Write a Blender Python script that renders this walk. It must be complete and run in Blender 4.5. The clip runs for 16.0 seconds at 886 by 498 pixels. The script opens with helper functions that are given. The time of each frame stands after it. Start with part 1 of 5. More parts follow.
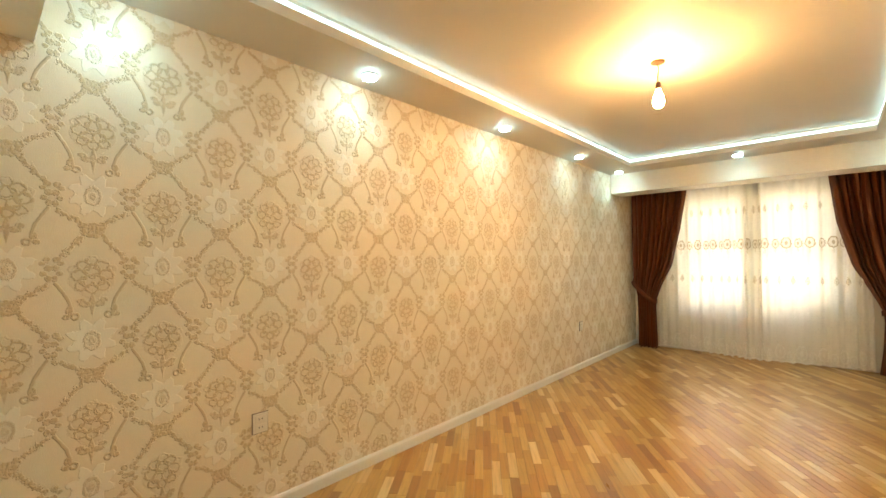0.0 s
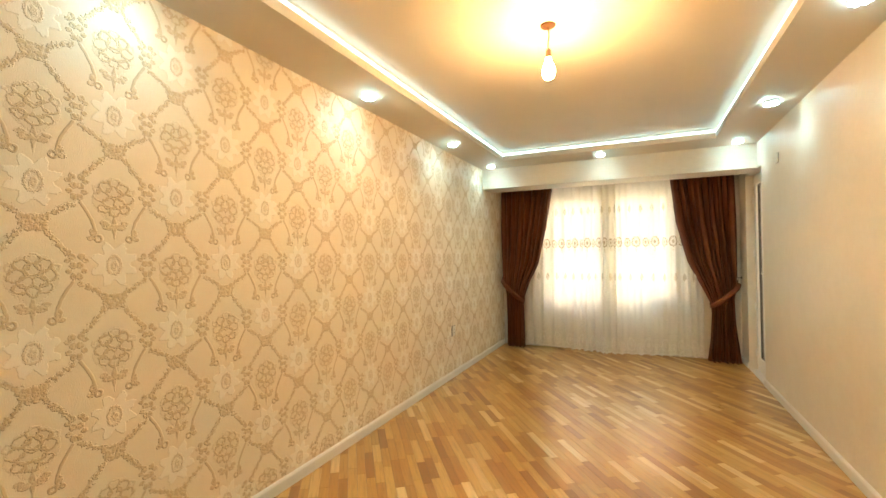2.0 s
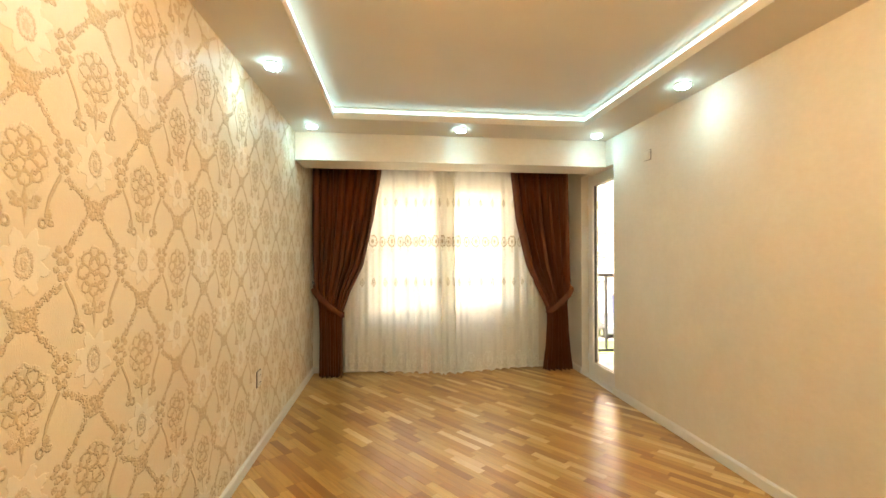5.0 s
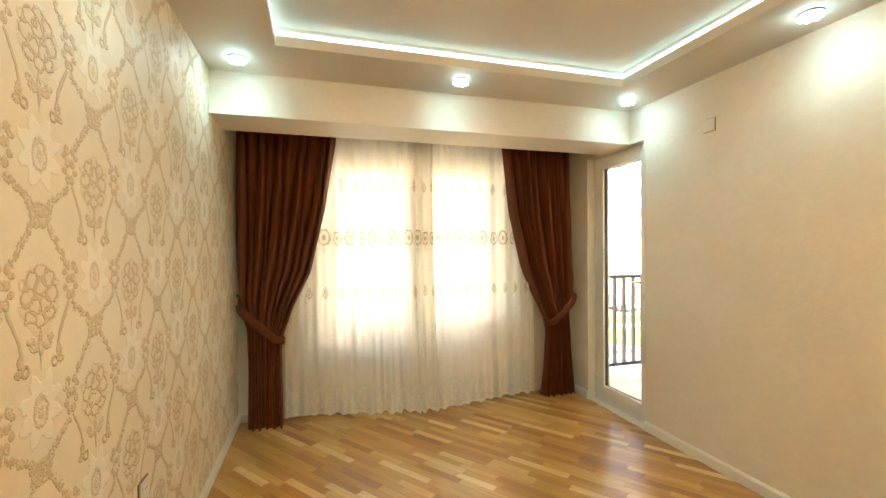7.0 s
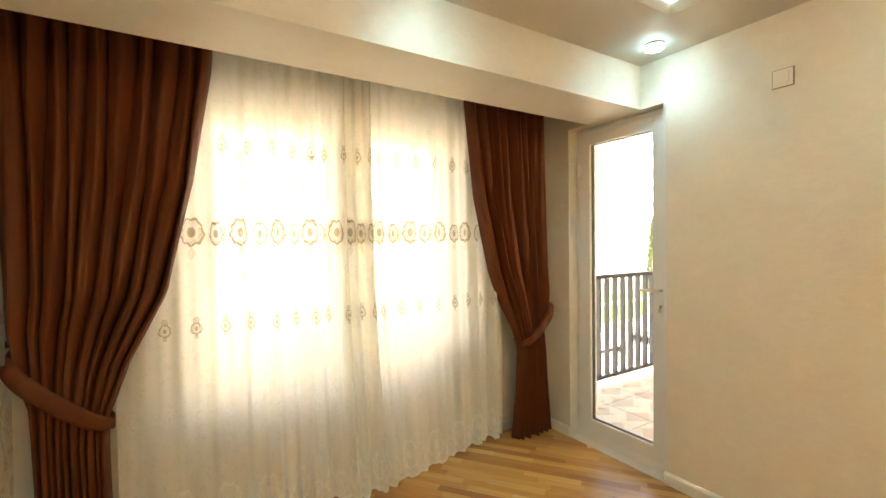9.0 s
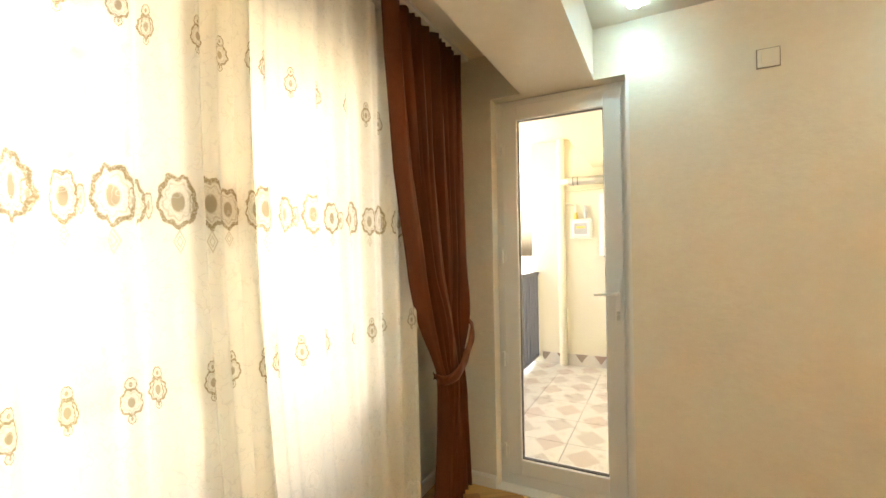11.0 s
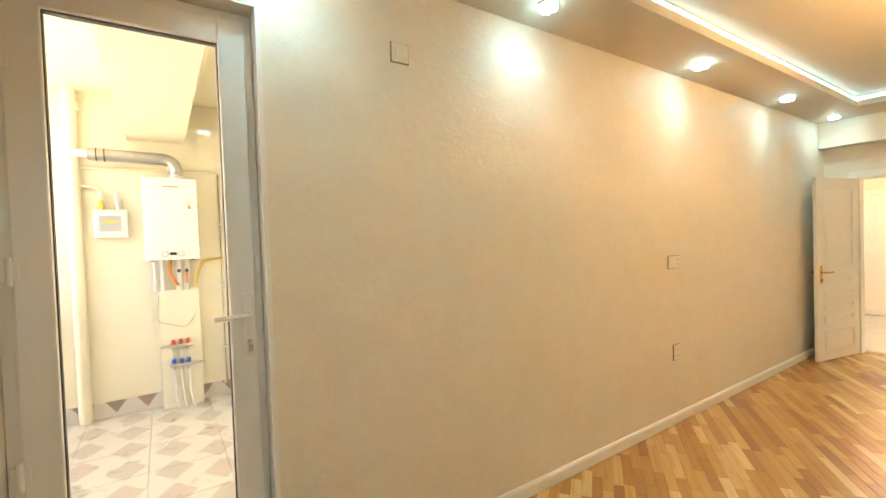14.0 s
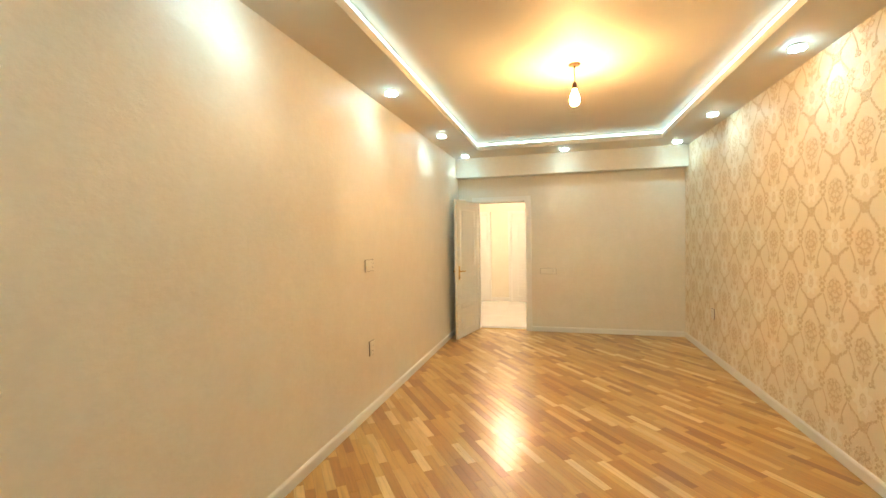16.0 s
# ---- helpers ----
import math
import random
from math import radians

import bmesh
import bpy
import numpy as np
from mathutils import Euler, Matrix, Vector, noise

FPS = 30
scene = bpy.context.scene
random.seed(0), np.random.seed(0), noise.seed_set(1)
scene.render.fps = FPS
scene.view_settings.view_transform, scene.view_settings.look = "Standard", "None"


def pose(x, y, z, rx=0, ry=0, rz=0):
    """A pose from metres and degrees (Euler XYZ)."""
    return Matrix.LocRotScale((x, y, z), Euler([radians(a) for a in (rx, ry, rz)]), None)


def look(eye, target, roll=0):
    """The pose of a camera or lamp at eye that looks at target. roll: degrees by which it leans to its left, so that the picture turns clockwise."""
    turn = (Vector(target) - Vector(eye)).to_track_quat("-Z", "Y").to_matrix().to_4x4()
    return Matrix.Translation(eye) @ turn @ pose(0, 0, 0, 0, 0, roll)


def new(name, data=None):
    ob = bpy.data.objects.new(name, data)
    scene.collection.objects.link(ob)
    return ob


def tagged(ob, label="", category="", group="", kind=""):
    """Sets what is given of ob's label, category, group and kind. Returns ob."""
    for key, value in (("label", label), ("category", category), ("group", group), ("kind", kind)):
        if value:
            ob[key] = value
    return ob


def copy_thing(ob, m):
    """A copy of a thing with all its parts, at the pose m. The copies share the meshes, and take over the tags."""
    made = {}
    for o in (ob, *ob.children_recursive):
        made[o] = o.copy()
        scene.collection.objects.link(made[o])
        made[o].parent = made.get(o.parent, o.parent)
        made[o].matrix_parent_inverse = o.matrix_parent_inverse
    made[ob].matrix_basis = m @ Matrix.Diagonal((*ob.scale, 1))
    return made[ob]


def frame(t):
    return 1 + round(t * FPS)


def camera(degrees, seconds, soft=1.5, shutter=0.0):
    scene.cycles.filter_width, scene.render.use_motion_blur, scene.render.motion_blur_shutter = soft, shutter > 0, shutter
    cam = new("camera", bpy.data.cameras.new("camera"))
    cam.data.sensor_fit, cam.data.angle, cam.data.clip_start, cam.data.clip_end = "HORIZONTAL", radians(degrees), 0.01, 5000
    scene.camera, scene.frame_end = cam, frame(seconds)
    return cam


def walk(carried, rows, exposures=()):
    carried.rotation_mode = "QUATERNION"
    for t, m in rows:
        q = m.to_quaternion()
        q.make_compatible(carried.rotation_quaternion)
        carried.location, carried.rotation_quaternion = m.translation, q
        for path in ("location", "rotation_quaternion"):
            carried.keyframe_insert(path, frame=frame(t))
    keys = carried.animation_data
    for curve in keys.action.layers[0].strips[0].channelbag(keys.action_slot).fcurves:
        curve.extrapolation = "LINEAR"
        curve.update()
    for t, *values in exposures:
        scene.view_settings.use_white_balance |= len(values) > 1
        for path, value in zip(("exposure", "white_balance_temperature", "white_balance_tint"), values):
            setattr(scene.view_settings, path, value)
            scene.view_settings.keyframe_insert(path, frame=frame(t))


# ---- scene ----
cam = camera(92.1, 16.0)
PATH = [
    (0, (2.484, 0.016, 1.487), (1.139, 1.495, 1.528), -0.6),
    (0.5, (2.435, 0.16, 1.496), (1.2, 1.733, 1.532), -0.7),
    (1, (2.391, 0.347, 1.497), (1.256, 1.993, 1.536), -0.8),
    (1.5, (2.276, 0.519, 1.518), (1.233, 2.225, 1.542), -0.9),
    (2, (2.093, 0.672, 1.484), (1.251, 2.487, 1.512), -0.7),
    (2.5, (1.902, 0.882, 1.48), (1.277, 2.781, 1.505), -0.4),
    (3, (1.687, 1.079, 1.475), (1.256, 3.031, 1.503), -0.2),
    (3.5, (1.46, 1.291, 1.493), (1.265, 3.281, 1.513), -0.2),
    (4, (1.292, 1.559, 1.481), (1.283, 3.559, 1.507), -0.1),
    (6.5, (0.722, 3.103, 1.517), (1.187, 5.048, 1.519), -0.2),
    (7, (0.681, 3.466, 1.54), (1.244, 5.385, 1.535), -0.3),
    (7.5, (0.624, 3.851, 1.53), (1.296, 5.735, 1.525), -0.2),
    (8, (0.638, 4.21, 1.518), (1.425, 6.048, 1.516), -0.2),
    (8.5, (0.675, 4.521, 1.591), (1.55, 6.319, 1.551), -0.9),
    (9, (0.675, 4.857, 1.577), (1.728, 6.557, 1.54), -0.7),
    (11.5, (0.888, 6.507, 1.479), (2.798, 7.101, 1.489), -1.5),
    (12, (1.042, 6.653, 1.495), (3.029, 6.886, 1.492), -2.0),
    (12.5, (1.205, 6.723, 1.514), (3.202, 6.629, 1.494), -2.0),
    (13, (1.317, 6.811, 1.514), (3.272, 6.388, 1.485), -2.2),
    (13.5, (1.409, 6.833, 1.502), (3.252, 6.056, 1.464), -2.0),
    (14, (1.516, 6.771, 1.507), (3.186, 5.672, 1.46), -2.0),
    (14.5, (1.62, 6.742, 1.502), (3.086, 5.382, 1.455), -1.8),
    (15, (1.714, 6.762, 1.501), (2.913, 5.162, 1.448), -1.7),
    (15.5, (1.753, 6.794, 1.495), (2.585, 4.976, 1.436), -1.1),
    (16, (1.747, 6.791, 1.495), (2.27, 4.861, 1.44), -1.0),
]
walk(cam, [(t, look(eye, target, roll)) for t, eye, target, roll in PATH], [(0.0, 4.24, 8700, 20)])

# ---- light ----
world = bpy.data.worlds.new("world")
scene.world = world
world.use_nodes = True
wn = world.node_tree
sky = wn.nodes.new("ShaderNodeTexSky")
sky.sky_type = "NISHITA"
sky.sun_disc = False
sky.dust_density, sky.ozone_density = 5.0, 0.4
sky.sun_elevation, sky.sun_rotation = radians(48), radians(160)
wn.nodes["Background"].inputs["Strength"].default_value = 0.08
wn.links.new(sky.outputs[0], wn.nodes["Background"].inputs["Color"])
sun = new("sun", bpy.data.lights.new("sun", "SUN"))
sun.data.energy, sun.data.angle, sun.data.color = 3.0, radians(0.6), (1.0, 0.95, 0.87)
sun.matrix_world = look((20, -50, 60), (10, 20, 0))
BULB = 41.0          # emission of the filament bulb
SPOT = 0.49            # watts of a recessed spotlight
LED = 0.30            # emission of the cove strip
COOL = (0.34, 0.775, 1.0)
WARM = (1.0, 0.67, 0.33)

# ---- plan ----
W, L, ZS, ZC = 3.31, 7.60, 2.722, 2.84
BEAM_Z = 2.437
TRAY = (0.45, 2.85, 0.725, 6.122)      # x0 x1 y0 y1 of the raised ceiling
DOOR = (2.226, 3.012, 2.05)            # room door: x0 x1 head
BDOOR = (6.43, 7.21, 2.437)           # balcony door: y0 y1 head
WIN = (0.70, 2.56, 0.63, 2.42)         # window: x0 x1 z0 z1
XB = 6.12                              # far wall of the balcony
YR = 7.68                              # railing
BF = 0.10                              # height of the balcony floor

# daylight that fills the window opening
day = bpy.data.lights.new("window_daylight", "AREA")
day.shape, day.size, day.size_y, day.energy, day.color = "RECTANGLE", WIN[1] - WIN[0] - 0.02, WIN[3] - WIN[2] - 0.02, 0.50, (0.70, 0.90, 1.0)
new("window_daylight", day).matrix_world = look(((WIN[0] + WIN[1]) / 2, L + 0.262, (WIN[2] + WIN[3]) / 2), ((WIN[0] + WIN[1]) / 2, 0, (WIN[2] + WIN[3]) / 2))


# ---- node helpers ----
class Sock:
    """A node socket with arithmetic."""
    def __init__(self, tree, socket):
        self.tree, self.socket = tree, socket

    def _op(self, op, *others, clamp=False):
        n = self.tree.nodes.new("ShaderNodeMath")
        n.operation, n.use_clamp = op, clamp
        for i, v in enumerate((self, *others)):
            if isinstance(v, Sock):
                self.tree.links.new(v.socket, n.inputs[i])
            else:
                n.inputs[i].default_value = v
        return Sock(self.tree, n.outputs[0])

    def __add__(self, o): return self._op("ADD", o)
    def __sub__(self, o): return self._op("SUBTRACT", o)
    def __mul__(self, o): return self._op("MULTIPLY", o)
    def __truediv__(self, o): return self._op("DIVIDE", o)
    def abs(self): return self._op("ABSOLUTE")
    def floor(self): return self._op("FLOOR")
    def sin(self): return self._op("SINE")
    def sqrt(self): return self._op("SQRT")
    def frac(self): return self._op("FRACT")
    def atan2(self, o): return self._op("ARCTAN2", o)
    def max(self, o): return self._op("MAXIMUM", o)
    def min(self, o): return self._op("MINIMUM", o)
    def mod(self, o): return self._op("FLOORED_MODULO", o)
    def sat(self): return self._op("ADD", 0.0, clamp=True)
    def below(self, edge, soft):
        """1 where the value is under edge, 0 above, with a soft rim."""
        return ((self * -1.0 + (edge + soft)) / (2.0 * soft)).sat()


def hypot(a, b):
    return (a * a + b * b).sqrt()


def segment(a, b, p, q):
    """Distance from (a, b) to the stretch p-q."""
    dx, dy = q[0] - p[0], q[1] - p[1]
    h = (((a - p[0]) * dx + (b - p[1]) * dy) / (dx * dx + dy * dy)).sat()
    return hypot(a - p[0] - h * dx, b - p[1] - h * dy)


class Mat:
    """A principled material with shortcuts for its nodes."""
    def __init__(self, name, color=(0.8, 0.8, 0.8), rough=0.5, metal=0.0, **more):
        self.m = bpy.data.materials.new(name)
        self.m.use_nodes = True
        self.t = self.m.node_tree
        self.b = self.t.nodes["Principled BSDF"]
        self.b.inputs["Base Color"].default_value = (*color, 1)
        self.b.inputs["Roughness"].default_value = rough
        self.b.inputs["Metallic"].default_value = metal
        for k, v in more.items():
            self.b.inputs[k.replace("_", " ")].default_value = v

    def node(self, kind, **props):
        n = self.t.nodes.new(kind)
        for k, v in props.items():
            if k == "operation": n.operation = v
            elif k == "blend": n.blend_type = v
        return n

    def link(self, a, b):
        self.t.links.new(a.socket if isinstance(a, Sock) else a, b)

    def coords(self, which="Object"):
        return self.node("ShaderNodeTexCoord").outputs[which]

    def position(self):
        return self.node("ShaderNodeNewGeometry").outputs["Position"]

    def xyz(self, vector):
        n = self.node("ShaderNodeSeparateXYZ")
        self.link(vector, n.inputs[0])
        return [Sock(self.t, o) for o in n.outputs]

    def vec(self, x, y, z=0.0):
        n = self.node("ShaderNodeCombineXYZ")
        for i, v in enumerate((x, y, z)):
            if isinstance(v, Sock): self.link(v, n.inputs[i])
            else: n.inputs[i].default_value = v
        return n.outputs[0]

    def noise(self, vector, scale, detail=4.0, rough=0.55):
        n = self.node("ShaderNodeTexNoise")
        self.link(vector, n.inputs["Vector"])
        n.inputs["Scale"].default_value, n.inputs["Detail"].default_value = scale, detail
        n.inputs["Roughness"].default_value = rough
        return Sock(self.t, n.outputs["Fac"])

    def mapped(self, vector, rz=0.0, scale=(1, 1, 1)):
        n = self.node("ShaderNodeMapping")
        self.link(vector, n.inputs[0])
        n.inputs["Rotation"].default_value = (0, 0, rz)
        n.inputs["Scale"].default_value = scale
        return n.outputs[0]

    def ramp(self, fac, stops):
        n = self.node("ShaderNodeValToRGB")
        e = n.color_ramp.elements
        while len(e) < len(stops): e.new(0.5)
        for el, (p, c) in zip(e, stops):
            el.position, el.color = p, (*c, 1)
        self.link(fac, n.inputs[0])
        return n.outputs[0]

    def mix(self, fac, a, b, blend="MIX"):
        n = self.node("ShaderNodeMix")
        n.data_type, n.blend_type = "RGBA", blend
        for v, s in ((fac, n.inputs[0]), (a, n.inputs[6]), (b, n.inputs[7])):
            if isinstance(v, (int, float)): s.default_value = v
            elif isinstance(v, tuple): s.default_value = (*v, 1)
            else: self.link(v, s)
        return n.outputs[2]

    def color(self, c):
        self.link(c, self.b.inputs["Base Color"])
        return self

    def rough(self, r):
        self.link(r, self.b.inputs["Roughness"])
        return self

    def bump(self, height, strength=0.2, distance=0.01):
        n = self.node("ShaderNodeBump")
        n.inputs["Strength"].default_value, n.inputs["Distance"].default_value = strength, distance
        self.link(height, n.inputs["Height"])
        self.link(n.outputs[0], self.b.inputs["Normal"])
        return self


def painted(name, color, rough=0.4, spread=0.06, scale=6.0, bump=0.03, **more):
    """Paint or plastic with faint blotches, fine grain and uneven gloss."""
    k = Mat(name, color, rough, **more)
    p = k.position()
    big, fine = k.noise(p, scale, 5), k.noise(p, 220, 2)
    lo = tuple(c * (1 - spread) for c in color)
    hi = tuple(min(1, c * (1 + spread)) for c in color)
    k.color(k.ramp(big * 0.8 + fine * 0.2, [(0.3, lo), (0.7, hi)]))
    k.rough(big * 0.16 + (rough - 0.08))
    k.bump(fine * 0.5 + big * 0.5, bump, 0.004)
    return k.m


def lacquered(name, color, rough=0.35):
    """Smooth lacquer or plastic: faint broad tone changes and a slightly uneven gloss."""
    k = Mat(name, color, rough)
    p = k.position()
    broad = k.noise(p, 1.7, 3)
    k.color(k.ramp(broad, [(0.25, tuple(c * 0.97 for c in color)), (0.75, color)]))
    k.rough(k.noise(p, 5.0, 3) * 0.08 + (rough - 0.04))
    return k.m


def glowing(name, color, strength):
    k = Mat(name, (0.8, 0.8, 0.8), 0.4)
    k.b.inputs["Emission Color"].default_value = (*color, 1)
    k.b.inputs["Emission Strength"].default_value = strength
    return k.m


# ---- materials ----
def make_wallpaper():
    """Damask: a rose medallion in an ogee of leafy vines, and a small ornament in a pale star between two roses."""
    k = Mat("wallpaper", rough=0.5)
    pos = k.position()
    _, y, z = k.xyz(pos)
    half, tall = 0.2765, 0.655
    col = ((y - 0.3815) / half + 0.5).floor()
    u = y - 0.3815 - col * half
    v = ((z - 0.765 - col.mod(2.0) * (tall / 2)) / tall + 0.5).frac() * tall - tall / 2
    leafy = k.noise(pos, 62, 2) - 0.5
    frill = k.noise(pos, 150, 2) - 0.5
    a = u.abs() + leafy * 0.006
    b = v + (k.noise(pos, 45, 2) - 0.5) * 0.008

    def trail(*pts):
        d = segment(a, b, pts[0], pts[1])
        for p, q in zip(pts[1:], pts[2:]): d = d.min(segment(a, b, p, q))
        return d

    def leaf(cx, cy, rx, ry):
        return (hypot((a - cx) / rx, (b - cy) / ry) * 0.78 + frill * 0.9).below(1.0, 0.12)

    def curl(cx, cy, r, w):
        return (hypot(a - cx, b - cy) - r).abs().below(w, 0.002)

    # leafy arms that run from the knot over the medallion to the clusters between the columns
    rag = leafy * 0.044 + frill * 0.016
    low = (trail((0.02, 0.203), (0.048, 0.165), (0.08, 0.125), (0.112, 0.088)) + rag).below(0.0082, 0.0025)
    high = (trail((0.02, 0.226), (0.055, 0.250), (0.09, 0.272), (0.125, 0.292)) + rag).below(0.0082, 0.0025)
    # thin tendrils that close the ogee below the medallion
    tendril = trail((0.126, -0.028), (0.105, -0.062), (0.085, -0.100), (0.074, -0.140), (0.072, -0.168)).below(0.0055, 0.002)
    ends = curl(0.060, -0.176, 0.012, 0.0045).max(leaf(0.080, -0.150, 0.010, 0.014)).max(leaf(0.088, -0.176, 0.011, 0.008))
    # clusters, seen beside the rose and again beside the small ornament
    cluster = None
    for cy in (0.030, -0.2975, 0.3575):
        for dx, dy, rx, ry in ((0.122, 0.046, 0.010, 0.010), (0.108, 0.030, 0.009, 0.007), (0.127, 0.010, 0.011, 0.010), (0.112, -0.014, 0.009, 0.008), (0.128, -0.036, 0.009, 0.011)):
            q = leaf(dx, cy + dy, rx, ry)
            cluster = q if cluster is None else cluster.max(q)
    knot = leaf(0.0, 0.222, 0.030, 0.015).max(leaf(0.024, 0.206, 0.016, 0.012)).max(leaf(0.012, 0.190, 0.012, 0.012)).max(leaf(0.034, 0.228, 0.014, 0.010))
    # rose: petal outlines on a faintly tinted body, with a stem and two leaves
    r = hypot(a / 0.079, (b - 0.004) / 0.088)
    ang = (b - 0.004).atan2(a + 0.0001)
    shape = r * (b * 1.2 + 1.0) + (ang * 5.0).sin() * 0.06 + frill * 0.30
    body = shape.below(1.0, 0.05)
    twist = (k.noise(pos, 38, 2) - 0.5) * 0.034
    rose = None
    for cx, cy, rr in ((0.0, 0.030, 0.026), (0.033, 0.046, 0.024), (0.050, 0.006, 0.026), (0.020, -0.020, 0.024), (0.0, 0.070, 0.020), (0.040, -0.044, 0.020), (0.066, 0.034, 0.015), (0.0, -0.058, 0.020)):
        q = (hypot(a + twist - cx, (b + leafy * 0.026 - cy) * 1.15) - rr).abs().below(0.0046, 0.0025)
        rose = q if rose is None else rose.max(q)
    rose = rose * body.max(0.35)
    stem = (a + (b + 0.118).abs() * 0.2).below(0.012, 0.003).max(leaf(0.024, -0.125, 0.017, 0.010)).max(leaf(0.040, -0.108, 0.012, 0.008))
    sb = ((v + 0.287) / tall + 0.5).frac() * tall - tall / 2
    small = (hypot(a / 0.030, (sb + 0.005) / 0.044) + (ang * 9.0).sin() * 0.06 + frill * 0.6)
    drop = small.below(1.0, 0.08) * ((small * 9.0 + leafy * 5.0).sin() * 0.3 + 0.6)
    hollow = k.noise(pos, 70, 2)
    vine = low.max(high).max(cluster).max(knot).max(ends).max(stem * 0.9) * ((hollow - 0.5) * 1.8 + 0.85).sat()
    ornament = vine.max(tendril * 0.8).max(rose * 0.95).max(body * 0.26).max(drop * 0.8).sat()
    # pale star round the small ornament, faint marbling elsewhere
    star = hypot(a, sb * 0.92) + (sb.atan2(a + 0.0001) * 8.0 + 1.57).sin() * 0.015 + leafy * 0.03
    pale = star.below(0.077, 0.003) * 0.75
    marble = k.noise(pos, 9, 6, 0.65)
    cream = k.mix(marble, (0.77, 0.67, 0.51), (0.84, 0.75, 0.60))
    cream = k.mix(pale, cream, (0.88, 0.825, 0.71))
    fibre = k.noise(k.mapped(pos, 0, (1, 6, 1)), 60, 3)
    gold = k.mix(fibre, (0.47, 0.31, 0.115), (0.60, 0.43, 0.20))
    k.color(k.mix(ornament * 0.62, cream, gold))
    k.rough(ornament * 0.14 + marble * 0.14 + 0.36)
    k.bump(ornament * 1.0 + pale * 0.4 + marble * 0.2 + fibre * 0.12, 0.9, 0.007)
    return k.m


def make_plaster():
    """Pearly trowelled plaster."""
    k = Mat("pearl_plaster", rough=0.45)
    p = k.position()
    swirl = k.noise(p, 5, 6, 0.62)
    flick = k.noise(k.mapped(p, 0.5, (1, 1, 1.6)), 22, 5, 0.65)
    k.color(k.ramp(swirl * 0.55 + flick * 0.45, [(0.34, (0.72, 0.665, 0.56)), (0.52, (0.755, 0.70, 0.60)), (0.68, (0.785, 0.735, 0.64))]))
    k.rough(flick * 0.3 + 0.28)
    k.bump(flick * 0.8 + swirl * 0.4, 0.34, 0.008)
    return k.m


def make_parquet(name, island):
    k = Mat(name, rough=0.2)
    p = k.position()
    if island:
        rnd = Sock(k.t, k.node("ShaderNodeNewGeometry").outputs["Random Per Island"])
    else:
        rnd = Sock(k.t, k.node("ShaderNodeObjectInfo").outputs["Random"])
    x, y, z = k.xyz(k.mapped(p, radians(53)))
    along = k.vec(x * 1.6 + rnd * 37.0, y * 24.0 + rnd * 91.0, rnd * 13.0)
    grain = k.noise(along, 2.2, 6, 0.6)
    fine = k.noise(k.vec(x * 8.0, y * 240.0, rnd * 7.0), 1.0, 3)
    tone = k.ramp(rnd, [(0.0, (0.36, 0.155, 0.04)), (0.22, (0.51, 0.25, 0.068)), (0.60, (0.61, 0.33, 0.098)), (0.86, (0.69, 0.415, 0.15)), (1.0, (0.85, 0.62, 0.31))])
    dark = k.mix(0.62, tone, (0.18, 0.075, 0.022))
    k.color(k.mix(grain.below(0.40, 0.14) * 0.55 + fine.below(0.4, 0.1) * 0.14, tone, dark))
    k.rough(k.noise(p, 3.0, 4) * 0.14 + grain * 0.08 + 0.20)
    k.b.inputs["Coat Weight"].default_value, k.b.inputs["Coat Roughness"].default_value = 0.42, 0.22
    k.bump(grain * 0.6 + fine * 0.4, 0.06, 0.003)
    return k.m


def make_velvet():
    k = Mat("brown_satin", rough=0.55)
    p = k.position()
    x, y, z = k.xyz(p)
    weave = k.noise(k.mapped(p, 0, (1, 1, 0.15)), 260, 2)
    soft = k.noise(k.mapped(p, 0, (3, 3, 0.5)), 4, 4)
    k.color(k.ramp(soft * 0.6 + weave * 0.4, [(0.3, (0.105, 0.0265, 0.007)), (0.7, (0.172, 0.046, 0.013))]))
    k.b.inputs["Sheen Weight"].default_value, k.b.inputs["Sheen Roughness"].default_value = 0.0, 0.35
    k.b.inputs["Sheen Tint"].default_value = (0.9, 0.5, 0.3, 1)
    k.b.inputs["Specular IOR Level"].default_value = 0.25
    k.bump(weave, 0.12, 0.002)
    return k.m


